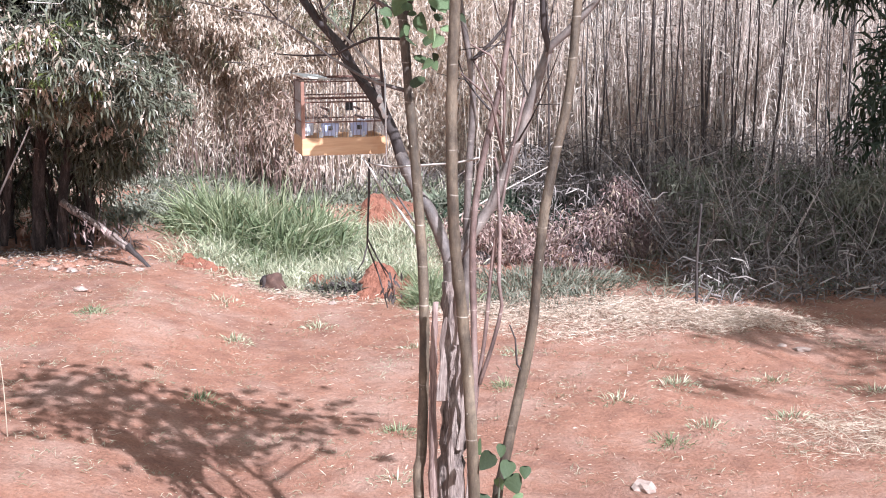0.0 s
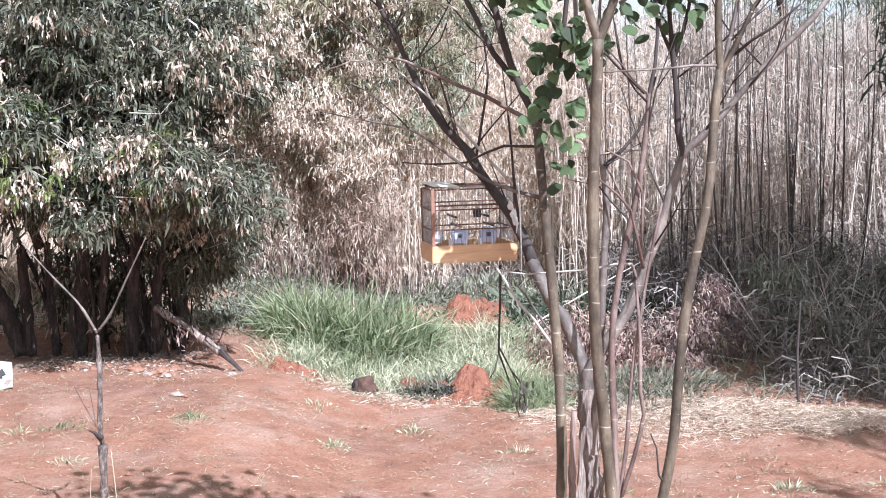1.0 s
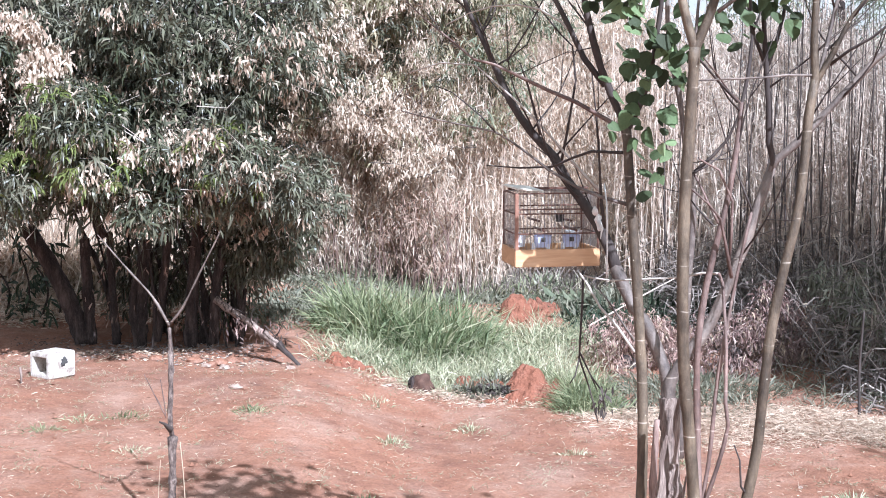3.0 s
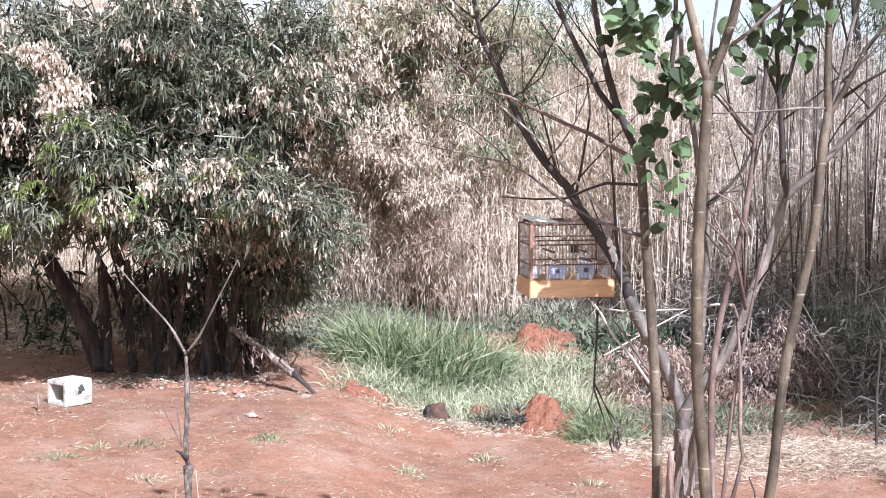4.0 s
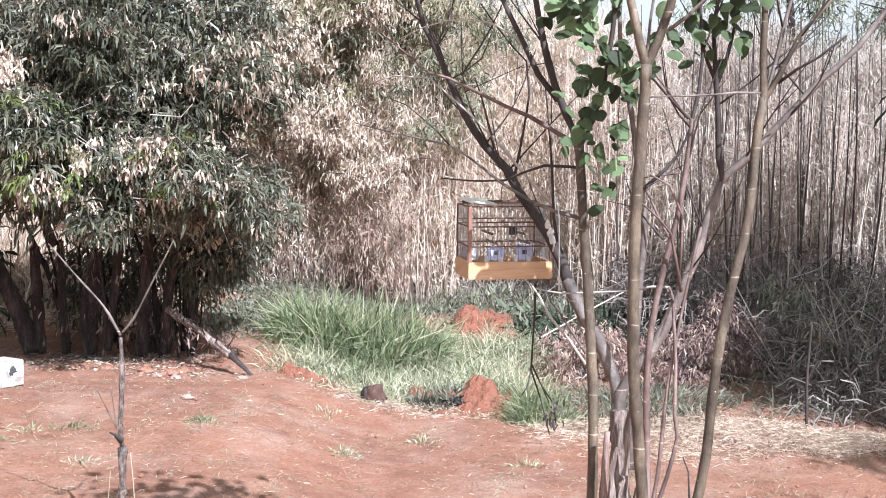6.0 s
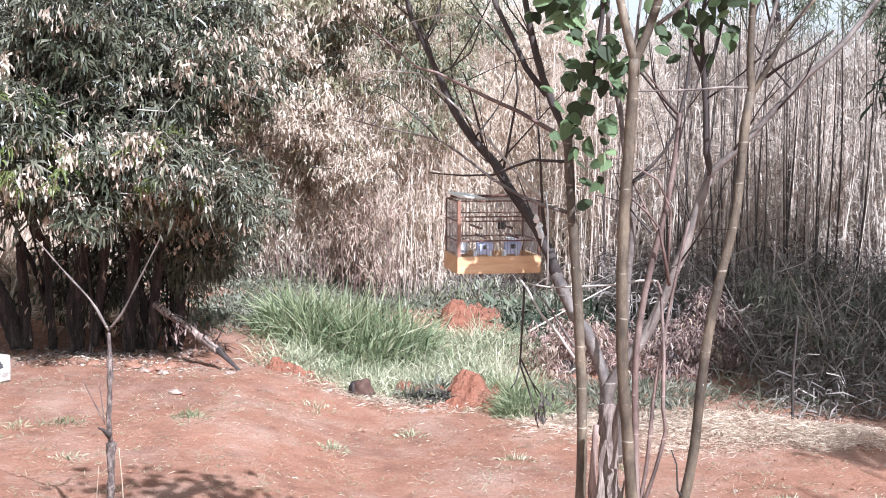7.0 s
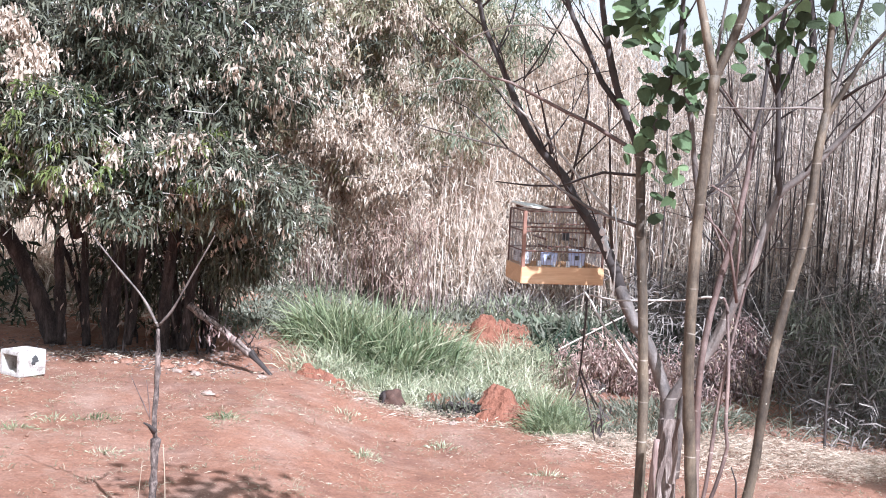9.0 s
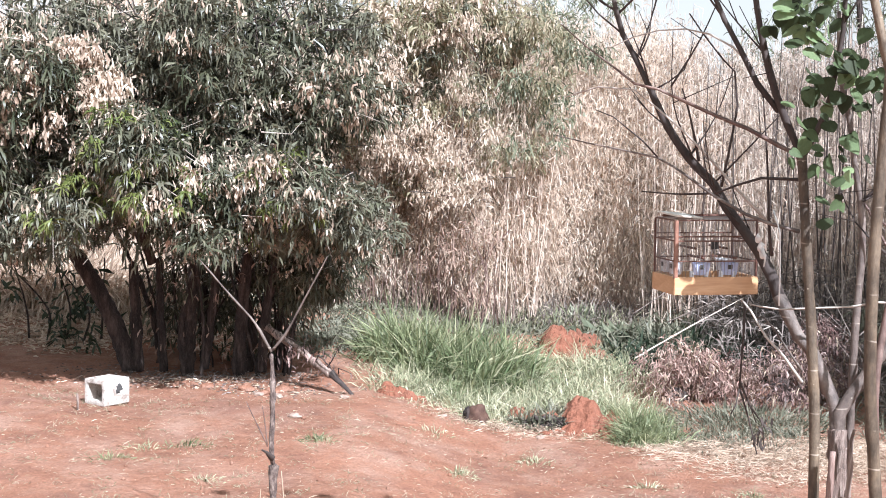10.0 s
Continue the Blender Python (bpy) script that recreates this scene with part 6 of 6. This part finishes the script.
v = (six[None] * rng.uniform(0.6, 1.4, (m, 6, 1)) * r[:, None, None] + np.stack([cx, cy, ground_height(cx, cy) + r * 0.2], -1)[:, None]).reshape(-1, 3)
f = [tuple(6 * k + j for j in t) for k in range(m) for t in ((0, 2, 4), (2, 1, 4), (1, 3, 4), (3, 0, 4), (2, 0, 5), (1, 2, 5), (3, 1, 5), (0, 3, 5))]
crumbs = thing("earth_crumbs", "small crumbs of red earth scattered over the yard", "crumbs", on_ground(0, 6.2), kind="stuff")
piece("crumbs", mesh_of("crumbs", v, f, SOIL), crumbs, kind="stuff")
flecks = thing("straw_flecks", "scattered bits of straw and dead grass on the earth", "litter", on_ground(0, 6.5), kind="stuff")
piece("bits", blade_mesh("bits", [blades(p, d, 0.008 + 0.05 * rng.random(n) ** 3, rng.uniform(0.0025, 0.005, n), 0.1)], STRAW), flecks, kind="stuff")

# ---- dirt heaps ----
def earth_heap(x, y, peaks, reach, seed, label, soft=2.0):
    """A heap of loose earth: a small height field, peaks (dx, dy, radius x, radius y, height) on the ground, broken by lumps and runnels."""
    m = 44
    u = np.linspace(-reach, reach, m)
    gx, gy = np.meshgrid(u, u)
    h = np.full(gx.shape, -0.05)
    for dx, dy, rx, ry, high in peaks:
        r = np.hypot((gx - dx) / np.where(gx < dx, rx * 0.9, rx * 1.2), (gy - dy) / ry)
        h = np.maximum(h, high * np.clip(1.0 - r**soft, -1, 1) - 0.01)
    for k in range(m):
        for j in range(m):
            q = Vector((gx[k, j], gy[k, j], seed))
            if h[k, j] > -0.04:
                h[k, j] += 0.05 * noise.noise(q * 7) + 0.045 * noise.noise(q * 17) + 0.03 * noise.noise(q * 44)
    base = ground_height(x + gx, y + gy) - float(ground_height(x, y))
    v = np.stack([gx, gy, base + np.maximum(h, -0.05)], -1).reshape(-1, 3)
    i = np.arange(m - 1)[:, None] * m + np.arange(m - 1)
    f = np.stack([i, i + 1, i + 1 + m, i + m], -1).reshape(-1, 4).tolist()
    heap = new("dirt_mound", mesh_of("dirt_mound", v, f, EARTH))
    heap.location = on_ground(x, y)
    tagged(heap, label, "dirt mound", "earth mounds")


earth_heap(0.74, 8.98, ((-0.04, 0.08, 0.19, 0.34, 0.21), (0.1, -0.04, 0.2, 0.28, 0.1), (-0.02, -0.14, 0.26, 0.3, 0.05), (0.24, -0.06, 0.18, 0.24, 0.06)), 0.5, 4.6, "crumbly mound of red earth sloping to one side", 1.7)
earth_heap(0.34, 9.1, ((0, 0, 0.24, 0.16, 0.07), (-0.12, 0.05, 0.12, 0.12, 0.08)), 0.32, 5.7, "low crumbly mound of red earth among weeds")
earth_heap(0.86, 11.45, ((-0.12, 0.1, 0.18, 0.4, 0.19), (0.12, 0.18, 0.22, 0.3, 0.15), (0.0, -0.1, 0.34, 0.3, 0.1)), 0.6, 8.2, "broken bank of red earth among weeds", 2.8)
earth_heap(-0.72, 9.3, ((0, 0, 0.22, 0.14, 0.07),), 0.3, 9.4, "low mound of red earth at the grass edge")
for k in range(34):
    x, y = 0.62 + rng.normal() * 0.3, 8.85 + rng.normal() * 0.16
    r = rng.uniform(0.012, 0.04)
    ob = new("clod", lump("clod", (r, r * 0.9, r * 0.7), EARTH, 80 + k, 0.6, 2, 0.4))
    ob.location = on_ground(x, y, r * 0.2)
    tagged(ob, "small clod of red earth beside the mound", "clod", "clods by the mound")
# ---- heap of withered leaves ----
pile = thing("leaf_pile", "heap of withered purple-brown leaves and cuttings", "leaf heap", on_ground(2.1, 10.1))
# the two right-hand lumps use the darker leaf: shade put into their colour
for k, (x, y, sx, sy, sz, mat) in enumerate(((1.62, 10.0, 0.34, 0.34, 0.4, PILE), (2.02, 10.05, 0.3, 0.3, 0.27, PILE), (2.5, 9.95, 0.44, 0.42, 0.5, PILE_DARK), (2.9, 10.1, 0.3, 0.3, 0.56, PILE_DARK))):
    ob = new("heap_core", lump("heap_core", (sx * 0.26, sy * 0.26, sz * 0.26), BARK_DARK, 11 + k, 0.5, 3, 0.3))
    ob.parent = pile
    ob.location = Vector(on_ground(x, y)) - pile.location
    c, o = shell_points(tufted([(x, y, float(ground_height(x, y)), sx, sy, sz)], 40, 0.06, 0.13), 560, 0.6)
    keep = (c[:, 2] > ground_height(c[:, 0], c[:, 1])) & (np.sin(17 * c[:, 0] + 5 * c[:, 2]) + np.sin(23 * c[:, 2] - 7 * c[:, 0] + k) > -1.3)
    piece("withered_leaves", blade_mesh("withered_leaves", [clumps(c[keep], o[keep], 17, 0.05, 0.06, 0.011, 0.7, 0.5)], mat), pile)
    few = keep & (rng.random(len(c)) < 0.22)
    piece("dry_leaves", blade_mesh("dry_leaves", [clumps(c[few] + o[few] * 0.02, o[few], 9, 0.04, 0.07, 0.012, 1.2, 0.4)], STRAW), pile, "pale dry leaves")

# ---- small things on the yard ----
log = thing("leaning_log", "short rotten branch leaning down from the trunks", "log", (-1.05, 9.02, 0.04))
limb("branch", log, [(-1.74, 9.3, 0.53), (-1.6, 9.26, 0.43), (-1.47, 9.22, 0.36), (-1.34, 9.17, 0.265), (-1.22, 9.11, 0.19)], 0.026, 0.03, BARK_OLD, sides=10, rough=0.28)
limb("peeled_end", log, [(-1.22, 9.11, 0.2), (-1.13, 9.06, 0.12), (-1.05, 9.02, 0.05)], 0.028, 0.012, BARK_DARK, sides=10, rough=0.35)
for k in range(7):
    f = np.array((-1.7 + 0.09 * k, 9.28 - 0.03 * k, 0.47 - 0.045 * k))
    limb("twig", log, [f, f + np.array((0.03 * rng.normal(), -0.06, 0.05)), f + np.array((0.1 * rng.normal(), -0.12, 0.1 * rng.normal()))], 0.006, 0.002, BARK_DARK, sides=5)
q = np.array([(-1.45, 9.2, 0.33)]) + rng.normal(size=(90, 3)) * np.array([0.16, 0.05, 0.06])
piece("dry_leaves", blade_mesh("dry_leaves", [blades(q, rng.normal(size=(90, 3)) * 0.5 + np.array([0, 0, -1]), 0.055, 0.014, 0.4)], PILE_DARK), log)

block = thing("hollow_block", "weathered half-size hollow concrete block with black stain", "concrete block")
block.matrix_world = Matrix.Translation(on_ground(-2.757, 8.42)) @ pose(0, 0, 0, 0, 1, 57) @ Matrix.Scale(0.94, 4)


def hollow_block():
    """A block with one square hollow right through it along x."""
    bm = bmesh.new()
    ends = []
    for x in (-0.125, 0.125):
        ends.append([[bm.verts.new((x, sy * (0.11 - t), sz * (0.098 - t))) for sy, sz in ((-1, -1), (1, -1), (1, 1), (-1, 1))] for t in (0, 0.034)])
    for k in range(4):
        j = (k + 1) % 4
        (a0, b0), (a1, b1) = ends
        bm.faces.new((a0[k], a0[j], a1[j], a1[k]))
        bm.faces.new((b0[j], b0[k], b1[k], b1[j]))
        bm.faces.new((a0[j], a0[k], b0[k], b0[j]))
        bm.faces.new((a1[k], a1[j], b1[j], b1[k]))
    bmesh.ops.recalc_face_normals(bm, faces=bm.faces[:])
    rim = [e for e in bm.edges if e.is_manifold and e.calc_face_angle(0) > 0.5]
    bmesh.ops.bevel(bm, geom=rim, offset=0.006, segments=2, affect="EDGES")
    me = bpy.data.meshes.new("body")
    bm.to_mesh(me)
    bm.free()
    me.materials.append(CONCRETE)
    return me


body = new("body", hollow_block())
body.parent = block
body.location = (0, 0, 0.097)
for k, (x, z, s, m) in enumerate(((0.02, 0.13, 0.024, STAIN), (0.004, 0.105, 0.016, STAIN), (0.038, 0.122, 0.015, STAIN))):
    ob = new("stain", lump("stain", (s, 0.0025, s * 1.2), m, 21 + k, 0.8, 3, 9))
    ob.parent = block
    ob.location = (x, -0.11, z)
peg = thing("wooden_peg", "short pale wooden peg in the earth beside the block", "peg", on_ground(-2.86, 8.05))
limb("stick", peg, [on_ground(-2.86, 8.05, -0.03), on_ground(-2.855, 8.05, 0.05), on_ground(-2.86, 8.05, 0.11)], 0.009, 0.008, BARK_OLD, sides=8)
stump = thing("small_stump", "small dark brown broken stump at the grass edge", "stump", on_ground(-0.1, 8.9))
part = new("wood", lump("wood", (0.088, 0.07, 0.1), CLAY, 5, 0.5, 3, 0.35))
part.parent = stump
part.location = (0.005, 0.0, 0.03)
part.rotation_euler = (0.1, -0.25, 0.4)
shard = new("splinter", lump("splinter", (0.03, 0.045, 0.085), BARK_SHRUB, 9, 0.45, 3, 0.4))
shard.parent = stump
shard.location = (-0.075, -0.01, 0.035)
STONES = [(-1.39, 8.15, 0.06), (1.75, 4.72, 0.085), (0.75, 8.75, 0.06), (-1.1, 8.9, 0.05), (-1.6, 8.9, 0.07), (-0.35, 8.8, 0.04), (0.35, 8.5, 0.05), (3.3, 6.9, 0.06), (2.1, 6.5, 0.025), (-1.75, 8.95, 0.06), (0.1, 8.75, 0.045), (1.05, 5.9, 0.02), (3.2, 7.0, 0.04)]
for k, (x, y, s) in enumerate(STONES):
    ob = new("stone", lump("stone", (s * 0.8, s * 0.6, s * 0.35), STONE, 31 + k, 0.5, 2, 0.3))
    ob.location = on_ground(x, y, s * 0.1)
    ob.rotation_euler.z = k * 1.3
    tagged(ob, "pale flat stone lying on the earth", "stone", "stones on the yard")
for k in range(14):
    x, y = -2.75 + 1.2 * rng.random(), 8.95 + 0.25 * rng.random()
    s = rng.uniform(0.03, 0.08)
    ob = new("clod", lump("clod", (s, s * 0.8, s * 0.6), SOIL, 51 + k, 0.5, 2, 0.3))
    ob.location = on_ground(x, y, s * 0.1)
    tagged(ob, "clod of red earth at the foot of the shrub", "clod", "clods under the shrub")

# ---- trees beyond the reeds ----
for x, y, h, wide in ((-7.0, 24.0, 5.5, 1.0), (-2.2, 22.0, 5.0, 1.0), (0.5, 18.5, 5.2, 0.75), (6.2, 19.0, 5.6, 0.8), (8.3, 19.5, 5.5, 0.9), (11.5, 24.0, 5.0, 1.0), (2.6, 25.0, 4.2, 0.8), (2.7, 19.5, 4.1, 0.75)):
    far = thing("far_tree", "grey-green tree beyond the reeds", "tree", on_ground(x, y), "trees beyond the reeds")
    limb("trunk", far, [on_ground(x, y, -0.1), on_ground(x + 0.1, y, h * 0.4), on_ground(x - 0.1, y, h * 0.8)], 0.12, 0.04, BARK_SHRUB, step=0.4)
    c, o = shell_points(tufted([(x, y, h * 0.68, 1.7 * wide, 1.5 * wide, h * 0.33), (x + 0.9 * wide, y, h * 0.55, 1.2 * wide, 1.2 * wide, h * 0.25), (x - 1.0 * wide, y + 0.3, h * 0.55, 1.2 * wide, 1.2 * wide, h * 0.28)], 34, 0.25, 0.5), 330, 0.3)
    piece("crown", blade_mesh("crown", [clumps(c, o, 18, 0.09, 0.16, 0.022, 0.5, 0.4)], LEAF_GREY if wide < 1 else LEAF), far)
